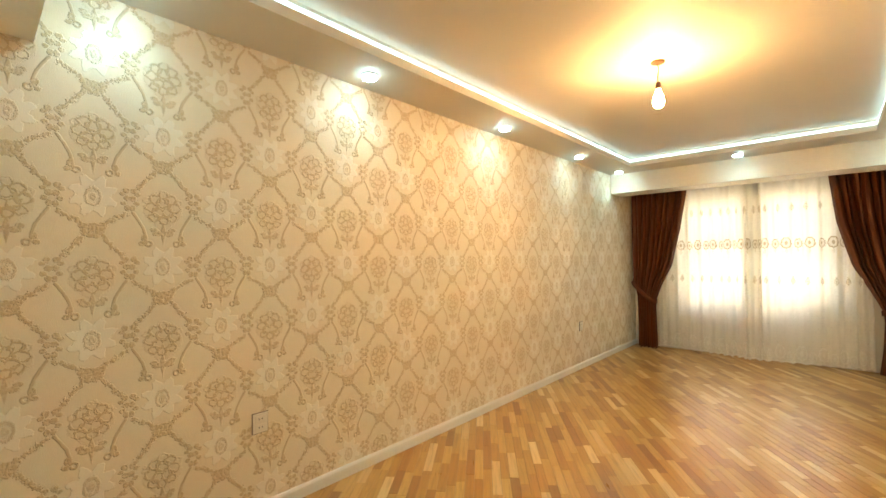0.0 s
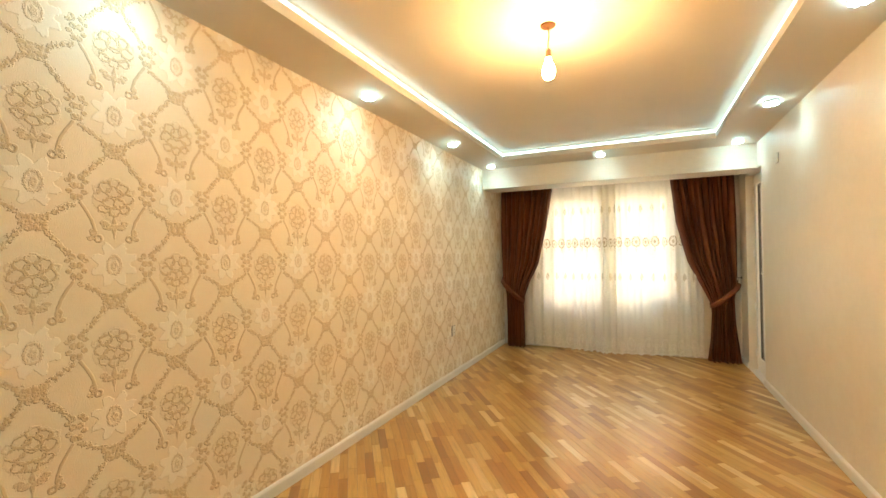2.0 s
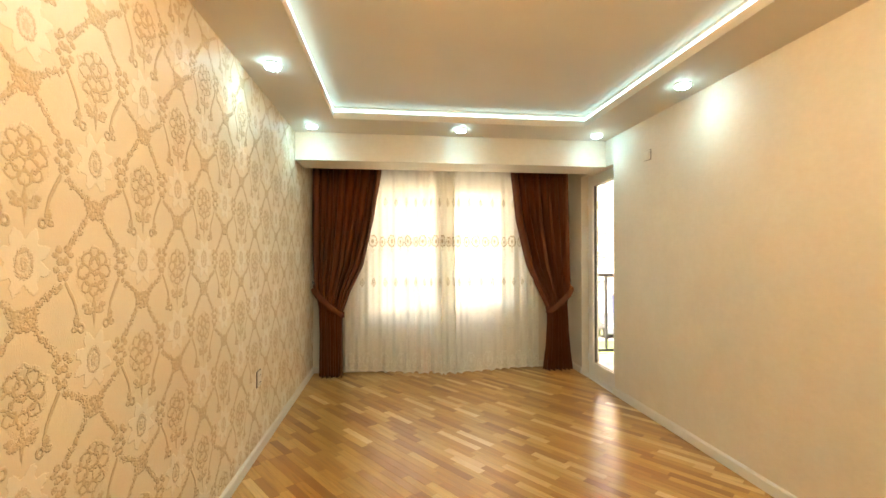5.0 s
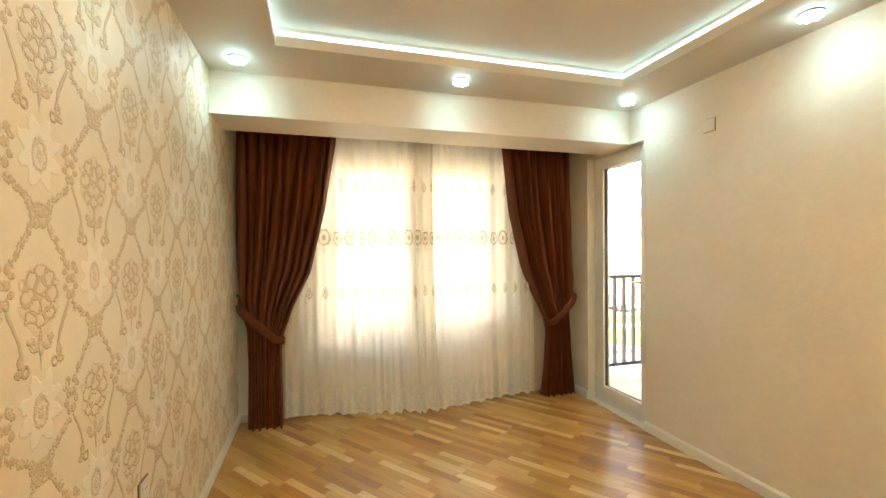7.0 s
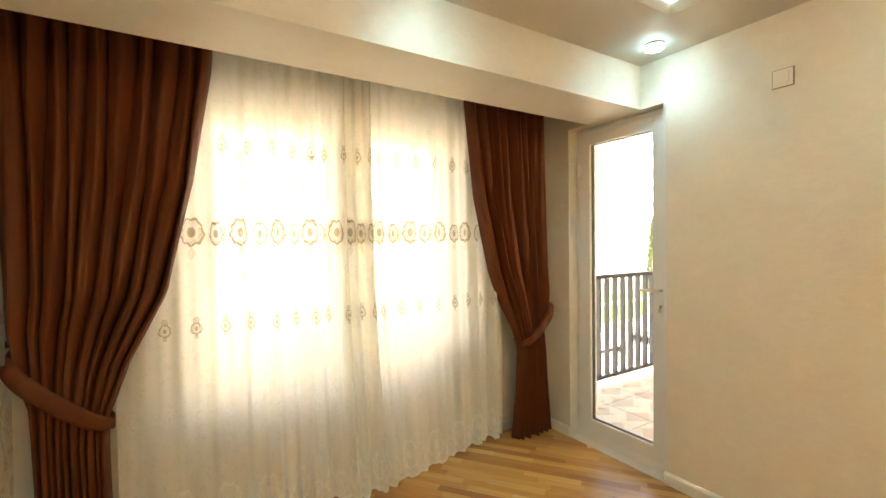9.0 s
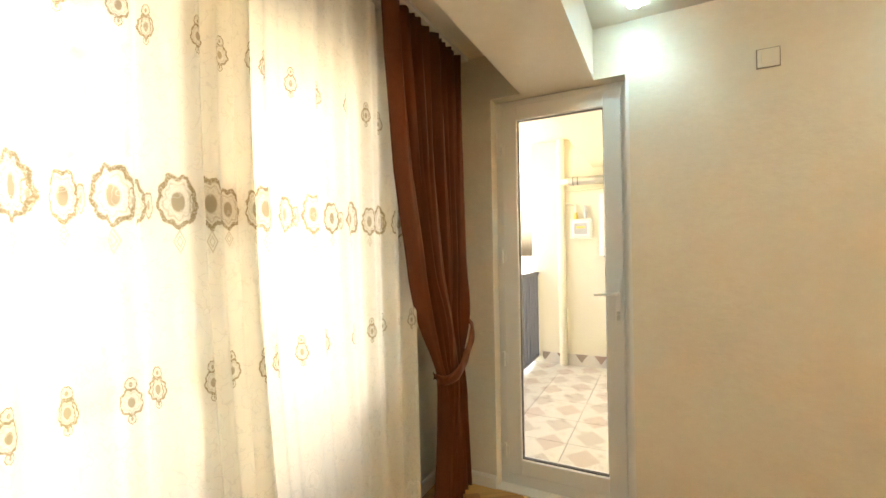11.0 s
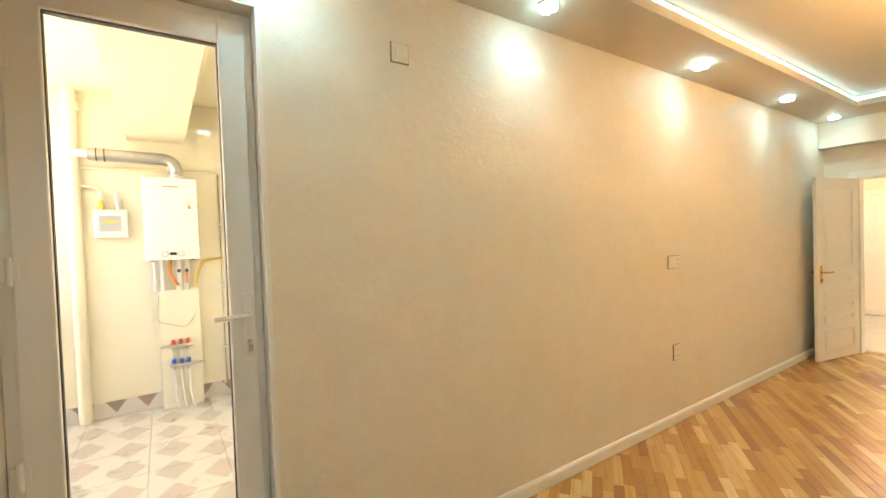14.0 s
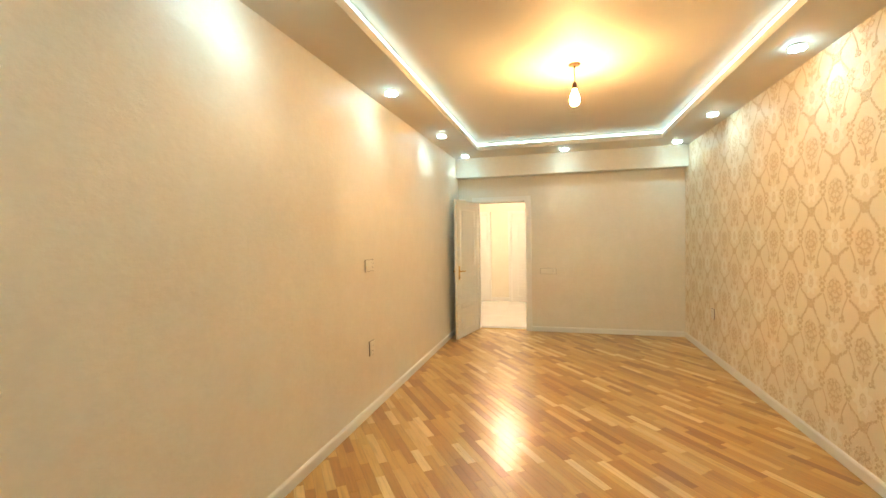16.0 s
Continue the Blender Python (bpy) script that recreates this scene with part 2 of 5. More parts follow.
def make_tulle():
    """Sheer net with embroidered rows; its map runs in metres along the cloth and up it."""
    k = Mat("embroidered_tulle")
    uv = k.coords("UV")
    u, z, _ = k.xyz(uv)
    wob = k.noise(uv, 48, 4) - 0.5
    def cell(period, shift):
        return (u / period + shift).frac() * period - period / 2
    lace = k.noise(uv, 150, 2)
    def motif(du, dz, rx, ry):
        """A scrolled rim with gaps, a net of fine stitches and an oval heart."""
        r = hypot(du / rx, dz / ry)
        ang = dz.atan2(du.abs() + 0.0001)
        r2 = r + (ang * 9.0).sin() * 0.05 + (ang * 4.0).sin() * 0.04 + wob * 0.30
        rim = (r2 - 0.86).abs().below(0.095, 0.03) * ((lace - 0.5) * 2.4 + 0.85).sat()
        inner = (r2 - 0.62).abs().below(0.035, 0.03) * 0.45
        net = r.below(0.84, 0.04) * (lace.below(0.47, 0.05) * 0.16 + 0.03)
        heart = hypot(du / (rx * 0.30), dz / (ry * 0.36)).below(1.0, 0.12) * 0.72
        return rim.max(heart).max(inner).max(net)
    def pendant(du, dz, w, h):
        """Fine loops hanging under a medallion."""
        d = (du.abs() / w + dz.abs() / h)
        return ((d - 0.9).abs().below(0.12, 0.06).max((d - 0.45).abs().below(0.10, 0.06))) * 0.40
    big = motif(cell(0.33, 0.1), z - 1.64, 0.078, 0.080).max(pendant(cell(0.33, 0.1), z - 1.527, 0.022, 0.035))
    big = big.max(motif(cell(0.33, 0.6), z - 1.632, 0.052, 0.068)).max(pendant(cell(0.33, 0.6), z - 1.539, 0.016, 0.025))
    big = big.max(motif(cell(0.165, 0.35), z - 1.627, 0.017, 0.040) * 0.85)
    def drops(z0, shift):
        d = motif(cell(0.20, shift), z - z0, 0.034, 0.036)
        d = d.max(motif(cell(0.20, shift), z - (z0 + 0.044), 0.018, 0.018)).max(motif(cell(0.20, shift), z - (z0 - 0.040), 0.012, 0.014))
        return d.max(motif(cell(0.40, shift + 0.2), z - (z0 - 0.003), 0.022, 0.036))
    gold = big.max(drops(2.125, 0.1)).max(drops(1.125, 0.1))
    pale = drops(0.66, 0.1) * 0.6
    hem = motif(cell(0.30, 0.25), z - 0.17, 0.085, 0.10).max(motif(cell(0.30, 0.75), z - 0.13, 0.055, 0.07))
    band = z.below(0.065, 0.008) * (k.noise(uv, 70, 2) * 1.6).sat()
    vines = (k.noise(uv, 15, 2) - 0.5).abs().below(0.009, 0.008) * 0.45
    white = hem.max(band).max(pale).max(vines)
    k.b.inputs["Base Color"].default_value = (0.86, 0.83, 0.75, 1)
    k.b.inputs["Roughness"].default_value = 0.8
    cloth = k.mix(gold, (0.89, 0.865, 0.79), (0.50, 0.40, 0.24))
    cloth = k.mix(white.sat(), cloth, (0.96, 0.945, 0.89))
    k.color(cloth)
    clear, thin, both, out = (k.node(n) for n in ("ShaderNodeBsdfTransparent", "ShaderNodeBsdfTranslucent", "ShaderNodeMixShader", "ShaderNodeMixShader"))
    k.link(k.mix(gold.max(vines), cloth, (0.17, 0.125, 0.06)), thin.inputs["Color"])
    both.inputs[0].default_value = 0.38
    k.link(k.b.outputs[0], both.inputs[1])
    k.link(thin.outputs[0], both.inputs[2])
    k.link((gold * 0.04 + white * 0.03 + 0.95).min(0.99), out.inputs[0])
    k.link(clear.outputs[0], out.inputs[1])
    k.link(both.outputs[0], out.inputs[2])
    k.link(out.outputs[0], k.t.nodes["Material Output"].inputs["Surface"])
    return k.m


def make_glass():
    k = Mat("window_glass")
    clear, shiny, out, rim = (k.node(n) for n in ("ShaderNodeBsdfTransparent", "ShaderNodeBsdfGlossy", "ShaderNodeMixShader", "ShaderNodeLayerWeight"))
    clear.inputs["Color"].default_value = (0.95, 0.97, 0.96, 1)
    shiny.inputs["Roughness"].default_value = 0.01
    rim.inputs["Blend"].default_value = 0.5
    f = Sock(k.t, rim.outputs["Facing"])
    k.link(f * f * f * f * f * 0.8 + 0.02, out.inputs[0])
    k.link(clear.outputs[0], out.inputs[1])
    k.link(shiny.outputs[0], out.inputs[2])
    k.link(out.outputs[0], k.t.nodes["Material Output"].inputs["Surface"])
    return k.m


def make_balcony_tile():
    """Cream stretched hexagons among taupe and rosy diamonds."""
    k = Mat("balcony_tile", rough=0.3)
    p = k.position()
    x, y, _ = k.xyz(p)
    px, py = 0.34, 0.26
    row = (y / py + 0.5).floor()
    uu = ((x / px + row.mod(2.0) * 0.5 + 0.5).frac() - 0.5).abs() * 2.0
    vv = ((y / py + 0.5).frac() - 0.5).abs() * 2.0
    diamond = (uu + vv).below(0.86, 0.02)
    colr = ((x / px + row.mod(2.0) * 0.5 + 0.5).floor() + row).mod(2.0)
    dirt = k.noise(p, 14, 5)
    light = k.mix(dirt, (0.66, 0.62, 0.54), (0.76, 0.73, 0.66))
    dark = k.mix(colr, (0.53, 0.475, 0.41), (0.57, 0.47, 0.40))
    k.color(k.mix(diamond * 0.9, light, dark))
    k.rough(dirt * 0.2 + 0.2)
    k.bump(dirt, 0.05, 0.003)
    return k.m


def make_skirting():
    k = Mat("balcony_skirting", rough=0.3)
    p = k.position()
    _, y, z = k.xyz(p)
    zig = ((y / 0.22).frac() - 0.5).abs() * 0.30
    up = ((z - 0.12) - zig).below(0.0, 0.004)
    c = (y / 0.22).floor().mod(2.0)
    k.color(k.mix(up, k.mix(c, (0.30, 0.235, 0.19), (0.36, 0.245, 0.195)), (0.68, 0.64, 0.58)))
    return k.m


WALLPAPER, PLASTER = make_wallpaper(), make_plaster()
CEILING = painted("ceiling_paint", (0.65, 0.60, 0.525), 0.6, 0.03, 2.0)
WHITE = lacquered("white_lacquer", (0.82, 0.80, 0.75), 0.4)
SKIRT = lacquered("white_skirting", (0.79, 0.765, 0.71), 0.4)
PVC = lacquered("white_pvc", (0.79, 0.785, 0.765), 0.32)
PLASTIC = painted("ivory_plastic", (0.76, 0.72, 0.63), 0.3, 0.03, 8.0)
GREYPLASTIC = painted("taupe_plastic", (0.24, 0.19, 0.14), 0.35, 0.05, 8.0)
STEEL = painted("galvanised_steel", (0.55, 0.55, 0.53), 0.32, 0.15, 18.0, metal=1.0)
BRASS = painted("polished_brass", (0.78, 0.52, 0.19), 0.2, 0.1, 20.0, metal=1.0)
DARK = painted("dark_metal", (0.05, 0.045, 0.04), 0.5, 0.2, 30.0)
COPPER = painted("brown_bakelite", (0.16, 0.075, 0.035), 0.4, 0.15, 30.0)
ANTHRACITE = painted("anthracite_paint", (0.085, 0.09, 0.105), 0.4, 0.15, 12.0)
BALCONY_WALL = painted("balcony_paint", (0.80, 0.75, 0.60), 0.6, 0.05, 3.0)
HALL_WALL = painted("hall_paint", (0.78, 0.72, 0.60), 0.5, 0.05, 3.0)
HALL_TILE = painted("hall_tile", (0.80, 0.77, 0.70), 0.12, 0.06, 3.0)
CONCRETE = painted("concrete", (0.42, 0.41, 0.39), 0.85, 0.2, 5.0, 0.2)
VELVET, TULLE, GLASS = make_velvet(), make_tulle(), make_glass()
BTILE, BSKIRT = make_balcony_tile(), make_skirting()
STAVE, STAVES = make_parquet("oak_stave", False), make_parquet("oak_staves", True)
HALL_GLOW = glowing("hall_glow", (1.0, 0.84, 0.66), 46.0)
BULB_GLOW = glowing("bulb_glow", WARM, BULB)
LENS_GLOW = glowing("spot_glow", COOL, 3.0)
LED_GLOW = glowing("led_glow", COOL, LED)
RED = painted("red_plastic", (0.6, 0.06, 0.05), 0.35)
BLUE = painted("blue_plastic", (0.04, 0.12, 0.6), 0.35)
ORANGE = painted("orange_hose", (0.75, 0.28, 0.06), 0.4)
YELLOW = painted("yellow_hose", (0.72, 0.52, 0.12), 0.4)
INK = painted("grey_print", (0.25, 0.25, 0.25), 0.5)
SCREEN = painted("black_display", (0.02, 0.02, 0.025), 0.15)
ENAMEL = painted("white_enamel", (0.82, 0.82, 0.80), 0.2, 0.02, 3.0)
GREEN = painted("green_print", (0.2, 0.45, 0.15), 0.5)


# ---- mesh helpers ----
def box(bm, x0, x1, y0, y1, z0, z1, bevel=0.0, segments=2):
    m = Matrix.LocRotScale(((x0 + x1) / 2, (y0 + y1) / 2, (z0 + z1) / 2), None, (abs(x1 - x0), abs(y1 - y0), abs(z1 - z0)))
    made = bmesh.ops.create_cube(bm, size=1, matrix=m)["verts"]
    if bevel:
        edges = list({e for v in made for e in v.link_edges})
        bmesh.ops.bevel(bm, geom=edges, offset=bevel, segments=segments, affect="EDGES", profile=0.6)
    return bm


def rod(bm, a, b, r, r2=None, sides=12):
    a, b = Vector(a), Vector(b)
    d = b - a
    m = Matrix.Translation((a + b) / 2) @ d.to_track_quat("Z", "Y").to_matrix().to_4x4()
    bmesh.ops.create_cone(bm, cap_ends=True, segments=sides, radius1=r, radius2=r if r2 is None else r2, depth=d.length, matrix=m)
    return bm


def lathe(bm, profile, centre=(0, 0, 0), sides=24):
    """Turns (radius, height) pairs round the z axis."""
    rings = []
    for r, h in profile:
        if r < 1e-5:
            rings.append([bm.verts.new((centre[0], centre[1], centre[2] + h))])
        else:
            rings.append([bm.verts.new((centre[0] + r * math.cos(2 * math.pi * i / sides), centre[1] + r * math.sin(2 * math.pi * i / sides), centre[2] + h)) for i in range(sides)])
    for p, q in zip(rings, rings[1:]):
        for i in range(sides):
            j = (i + 1) % sides
            if len(p) == 1 and len(q) > 1: bm.faces.new((p[0], q[j], q[i]))
            elif len(q) == 1 and len(p) > 1: bm.faces.new((p[i], p[j], q[0]))
            elif len(p) > 1: bm.faces.new((p[i], p[j], q[j], q[i]))
    return bm


def tube(bm, points, r, sides=10, steps=6):
    """A round pipe along a smooth line through the points."""
    pts = [Vector(p) for p in points]
    if steps > 1 and len(pts) > 2:
        ext, line = [pts[0] * 2 - pts[1]] + pts + [pts[-1] * 2 - pts[-2]], []
        for i in range(1, len(ext) - 2):
            p0, p1, p2, p3 = ext[i - 1:i + 3]
            for s in range(steps):
                t = s / steps
                line.append(0.5 * (2 * p1 + (p2 - p0) * t + (2 * p0 - 5 * p1 + 4 * p2 - p3) * t * t + (3 * p1 - p0 - 3 * p2 + p3) * t ** 3))
        pts = line + [pts[-1]]
    rings = []
    for i, p in enumerate(pts):
        d = (pts[min(i + 1, len(pts) - 1)] - pts[max(i - 1, 0)]).normalized()
        q = d.to_track_quat("Z", "Y")
        rings.append([bm.verts.new(p + q @ Vector((r * math.cos(2 * math.pi * s / sides), r * math.sin(2 * math.pi * s / sides), 0))) for s in range(sides)])
    for p, q in zip(rings, rings[1:]):
        for s in range(sides):
            bm.faces.new((p[s], p[(s + 1) % sides], q[(s + 1) % sides], q[s]))
    bm.faces.new(rings[0][::-1])
    bm.faces.new(rings[-1])
    return bm


def put(name, bm, material, smooth=False):
    bmesh.ops.recalc_face_normals(bm, faces=bm.faces)
    me = bpy.data.meshes.new(name)
    bm.to_mesh(me)
    bm.free()
    me.materials.append(material)
    if smooth:
        me.polygons.foreach_set("use_smooth", [True] * len(me.polygons))
        me.set_sharp_from_angle(angle=radians(40))
    return new(name, me)


def part(name, bm, material, parent, label="", smooth=False):
    ob = put(name, bm, material, smooth)
    ob.parent = parent
    return tagged(ob, label) if label else ob


def thing(name, label, category, at=(0, 0, 0), group=""):
    ob = new(name)
    ob.matrix_world = Matrix.Translation(at)
    ob.empty_display_size = 0.1
    return tagged(ob, label, category, group)


def structure(name, bm, material, label, category):
    return tagged(put(name, bm, material), label, category, kind="structure")


def B():
    return bmesh.new()


# ---- the room's shell ----
T = 0.22
b = B()
box(b, -T, 0, -0.16, L + 0.26, -0.1, 2.95)
structure("wall_west", b, WALLPAPER, "cream damask wallpaper with gold scrolls on a plain wall", "wall")

b = B()
box(b, W, W + 0.17, 0.0, BDOOR[0], -0.1, 2.95)
box(b, W, W + 0.17, BDOOR[1], L, -0.1, 2.95)
box(b, W, W + 0.17, BDOOR[0], BDOOR[1], BDOOR[2], 2.95)
structure("wall_east", b, PLASTER, "pearly cream trowelled plaster wall", "wall")

b = B()
box(b, 0, DOOR[0], -0.16, 0, -0.1, 2.95)
box(b, DOOR[1], W + 0.17, -0.16, 0, -0.1, 2.95)
box(b, DOOR[0], DOOR[1], -0.16, 0, DOOR[2], 2.95)
structure("wall_south", b, PLASTER, "cream plaster wall with the room door", "wall")

b = B()
x0, x1, z0, z1 = WIN
box(b, 0, x0, L, L + 0.26, -0.1, 2.95)
box(b, x1, W + 0.17, L, L + 0.26, -0.1, 2.95)
box(b, x0, x1, L, L + 0.26, -0.1, z0)
box(b, x0, x1, L, L + 0.26, z1, 2.95)
structure("wall_north", b, PLASTER, "cream plaster wall with the window behind curtains", "wall")

b = B()
box(b, 0, W, 6.593, 7.019, BEAM_Z, ZS + 0.02)
structure("beam_north", b, PLASTER, "cream plastered ceiling beam in front of the curtains", "beam")
b = B()
box(b, 0, W, 0, 0.181, 2.422, ZS + 0.02)
structure("beam_south", b, PLASTER, "cream plastered ceiling beam above the room door", "beam")

tx0, tx1, ty0, ty1 = TRAY
b = B()
for z, top, in_ in ((ZS, 2.783, 0.0), (2.783, ZC, 0.014)):
    box(b, 0, tx0 - in_, 0, L, z, top)
    box(b, tx1 + in_, W, 0, L, z, top)
    box(b, tx0 - in_, tx1 + in_, 0, ty0 - in_, z, top)
    box(b, tx0 - in_, tx1 + in_, ty1 + in_, L, z, top)
box(b, 0, W, 0, L, ZC, 2.95)
structure("ceiling", b, CEILING, "cream stepped plasterboard ceiling with a raised tray", "ceiling")

# glowing strip on the ledge of the tray
led = thing("led_strip", "cool white light strip round the raised ceiling tray", "light strip", (tx0, ty0, 2.72))
led.matrix_world = Matrix()
for x0, x1, y0, y1 in ((tx0 - 0.0135, tx0 - 0.002, ty0 - 0.0135, ty1 + 0.0135), (tx1 + 0.002, tx1 + 0.0135, ty0 - 0.0135, ty1 + 0.0135),
                       (tx0 - 0.001, tx1 + 0.001, ty0 - 0.0135, ty0 - 0.002), (tx0 - 0.001, tx1 + 0.001, ty1 + 0.002, ty1 + 0.0135)):
    b = B()
    box(b, x0, x1, y0, y1, 2.784, 2.812, 0.003, 1)
    part("strip", b, LED_GLOW, led)

# baseboards
def baseboard(x0, x1, y0, y1, side):
    """side: the way in which the board faces."""
    b = B()
    d = 0.016
    if side == "+x": prof, run = [(x0, 0), (x0 + d, 0), (x0 + d, 0.062), (x0 + d * 0.55, 0.074), (x0, 0.078)], (y0, y1)
    elif side == "-x": prof, run = [(x0, 0), (x0 - d, 0), (x0 - d, 0.062), (x0 - d * 0.55, 0.074), (x0, 0.078)], (y0, y1)
    elif side == "+y": prof, run = [(y0, 0), (y0 + d, 0), (y0 + d, 0.062), (y0 + d * 0.55, 0.074), (y0, 0.078)], (x0, x1)
    else: prof, run = [(y0, 0), (y0 - d, 0), (y0 - d, 0.062), (y0 - d * 0.55, 0.074), (y0, 0.078)], (x0, x1)
    ends = []
    for r in run:
        ends.append([b.verts.new((p, r, z + 0.003) if side[1] == "x" else (r, p, z + 0.003)) for p, z in prof])
    n = len(prof)
    for i in range(n):
        b.faces.new((ends[0][i], ends[0][(i + 1) % n], ends[1][(i + 1) % n], ends[1][i]))
    b.faces.new(ends[0]); b.faces.new(ends[1][::-1])
    structure("baseboard", b, SKIRT, "white moulded baseboard along the wall", "baseboard")

baseboard(0.0, 0, 0.0, L, "+x")
baseboard(W, 0, 0.0, BDOOR[0] - 0.002, "-x")
baseboard(W, 0, BDOOR[1] + 0.002, L, "-x")
baseboard(0.016, DOOR[0] - 0.075, 0.0, 0, "+y")
baseboard(DOOR[1] + 0.075, W - 0.016, 0.0, 0, "+y")
baseboard(0.016, W - 0.016, L, 0, "-y")


# ---- room door ----
def door_leaf(name, width, height, thick, label, handed=1, group=""):
    """A moulded white door: hinge at the origin, leaf along +x, faces at y 0 and thick."""
    leaf = thing(name, label, "door", group=group)
    b = B()
    box(b, 0, width, 0, thick, 0.0, height, 0.003)
    part("panel", b, WHITE, leaf)
    m = 0.12
    fields = [(0.10, 0.34), (0.42, 0.50), (0.56, 0.64), (0.70, 0.78), (0.86, 0.94), (1.04, height - 0.13)]
    for face in (0, 1):
        for zlo, zhi in fields:
            b = B()
            y0, y1 = (-0.009, 0.003) if face == 0 else (thick - 0.003, thick + 0.009)
            p0, p1 = (-0.004, 0.003) if face == 0 else (thick - 0.003, thick + 0.004)
            e = 0.016
            box(b, m, width - m, y0, y1, zlo, zlo + e, 0.004, 2)
            box(b, m, width - m, y0, y1, zhi - e, zhi, 0.004, 2)
            box(b, m, m + e, y0, y1, zlo + e, zhi - e, 0.004, 2)
            box(b, width - m - e, width - m, y0, y1, zlo + e, zhi - e, 0.004, 2)
            if zhi - zlo > 0.1:
                box(b, m + 0.045, width - m - 0.045, p0, p1, zlo + 0.045, zhi - 0.045, 0.003, 2)
            part("moulding", b, WHITE, leaf)
    return leaf


def lever(parent, x, z, y, out, way, long_plate=0.20):
    """A lever handle on a plate, standing out from the leaf's face at y."""
    b = B()
    box(b, x - 0.02, x + 0.02, y, y + out * 0.006, z - long_plate * 0.62, z + long_plate * 0.38, 0.002)
    plate = part("handle_plate", b, BRASS, parent, "brass handle plate")
    b = B()
    rod(b, (x, y, z), (x, y + out * 0.05, z), 0.009)
    tube(b, [(x, y + out * 0.045, z), (x + way * 0.03, y + out * 0.052, z + 0.004), (x + way * 0.075, y + out * 0.052, z - 0.006), (x + way * 0.125, y + out * 0.048, z + 0.004)], 0.008)
    part("lever", b, BRASS, parent, "brass door lever", True)
    b = B()
    rod(b, (x, y, z - 0.085), (x, y + out * 0.012, z - 0.085), 0.010)
    part("key_rose", b, DARK, parent)


leaf = door_leaf("door_leaf", 0.77, 2.03, 0.038, "white moulded room door standing open, with brass handles")
lever(leaf, 0.71, 0.985, -0.001, -1, -1)
lever(leaf, 0.71, 0.985, 0.039, 1, -1)
leaf.matrix_world = pose(3.035, 0.030, 0.008, 0, 0, 77.5)

b = B()
x0, x1, h = DOOR
for y0, y1, wide in ((0.0, 0.014, 0.07), (-0.174, -0.16, 0.07)):
    box(b, x0 - wide, x0 + 0.004, y0, y1, 0.0, h + wide, 0.003)
    box(b, x1 - 0.004, x1 + wide, y0, y1, 0.0, h + wide, 0.003)
    box(b, x0 + 0.0045, x1 - 0.0045, y0, y1, h - 0.004, h + wide, 0.003)
box(b, x0 + 0.0002, x0 + 0.02, -0.159, -0.001, 0, h, 0.002)
box(b, x1 - 0.02, x1 - 0.0002, -0.159, -0.001, 0, h, 0.002)
box(b, x0 + 0.021, x1 - 0.021, -0.159, -0.001, h - 0.02, h - 0.0005, 0.002)
tagged(put("door_1", b, WHITE), "white door lining and casing round the open doorway", "door frame", kind="structure")
b = B()
box(b, x0 + 0.021, x1 - 0.021, -0.10, -0.03, 0.0, 0.006, 0.002)
structure("trim", b, BRASS, "thin brass threshold strip in the doorway", "threshold")

# ---- hall beyond the door ----
HY = -3.03
b = B()
box(b, 0.4, 5.2, HY - 0.1, -0.161, -0.12, -0.012)
structure("hall_floor_base", b, CONCRETE, "grey screed under the hall tiles", "floor")
hall = new("hall_floor")
tagged(hall, "glossy cream floor tiles in the hall", "floor", kind="structure")
b = B()
box(b, 0.0006, 0.5994, 0.0006, 0.5994, -0.011, 0.0, 0.002, 1)
tile0 = part("tile", b, HALL_TILE, hall)
tile0.matrix_basis = Matrix.Translation((0.4, HY, 0))
for i in range(8):
    for j in range(5):
        if i or j:
            o = new("tile", tile0.data)
            o.parent = hall
            o.matrix_basis = Matrix.Translation((0.4 + i * 0.6, HY + j * 0.6 - (0.21 if j == 4 else 0), 0 if j < 4 else -0.0005))
b = B()
box(b, 0.4, 5.2, HY - 0.15, HY, -0.1, 2.7)
box(b, 0.3, 0.4, HY, -0.16, -0.1, 2.7)
box(b, 5.2, 5.3, HY, -0.16, -0.1, 2.7)
box(b, W + 0.171, 5.2, -0.26, -0.161, -0.1, 2.7)
structure("hall_wall", b, HALL_WALL, "warm cream painted hall walls", "wall")
b = B()
box(b, 0.3, 5.3, HY - 0.15, -0.161, 2.6, 2.72)
structure("hall_ceiling", b, CEILING, "cream hall ceiling", "ceiling")
for x in (2.02, 3.33):
    d = door_leaf("hall_door", 0.76, 1.97, 0.03, "closed white moulded door in the hall", group="hall doors")
    d.matrix_world = pose(x, HY + 0.004, 0.012)
    b = B()
    box(b, x - 0.075, x - 0.004, HY, HY + 0.05, 0, 2.06, 0.004)
    box(b, x + 0.764, x + 0.835, HY, HY + 0.05, 0, 2.06, 0.004)
    box(b, x - 0.0035, x + 0.7635, HY, HY + 0.05, 1.99, 2.06, 0.004)
    structure("trim", b, WHITE, "white casing round a hall door", "door frame")
b = B()
box(b, 2.86, 3.25, HY, HY + 0.014, 0.0, 0.09, 0.003)
structure("trim", b, SKIRT, "white baseboard between the hall doors", "baseboard")


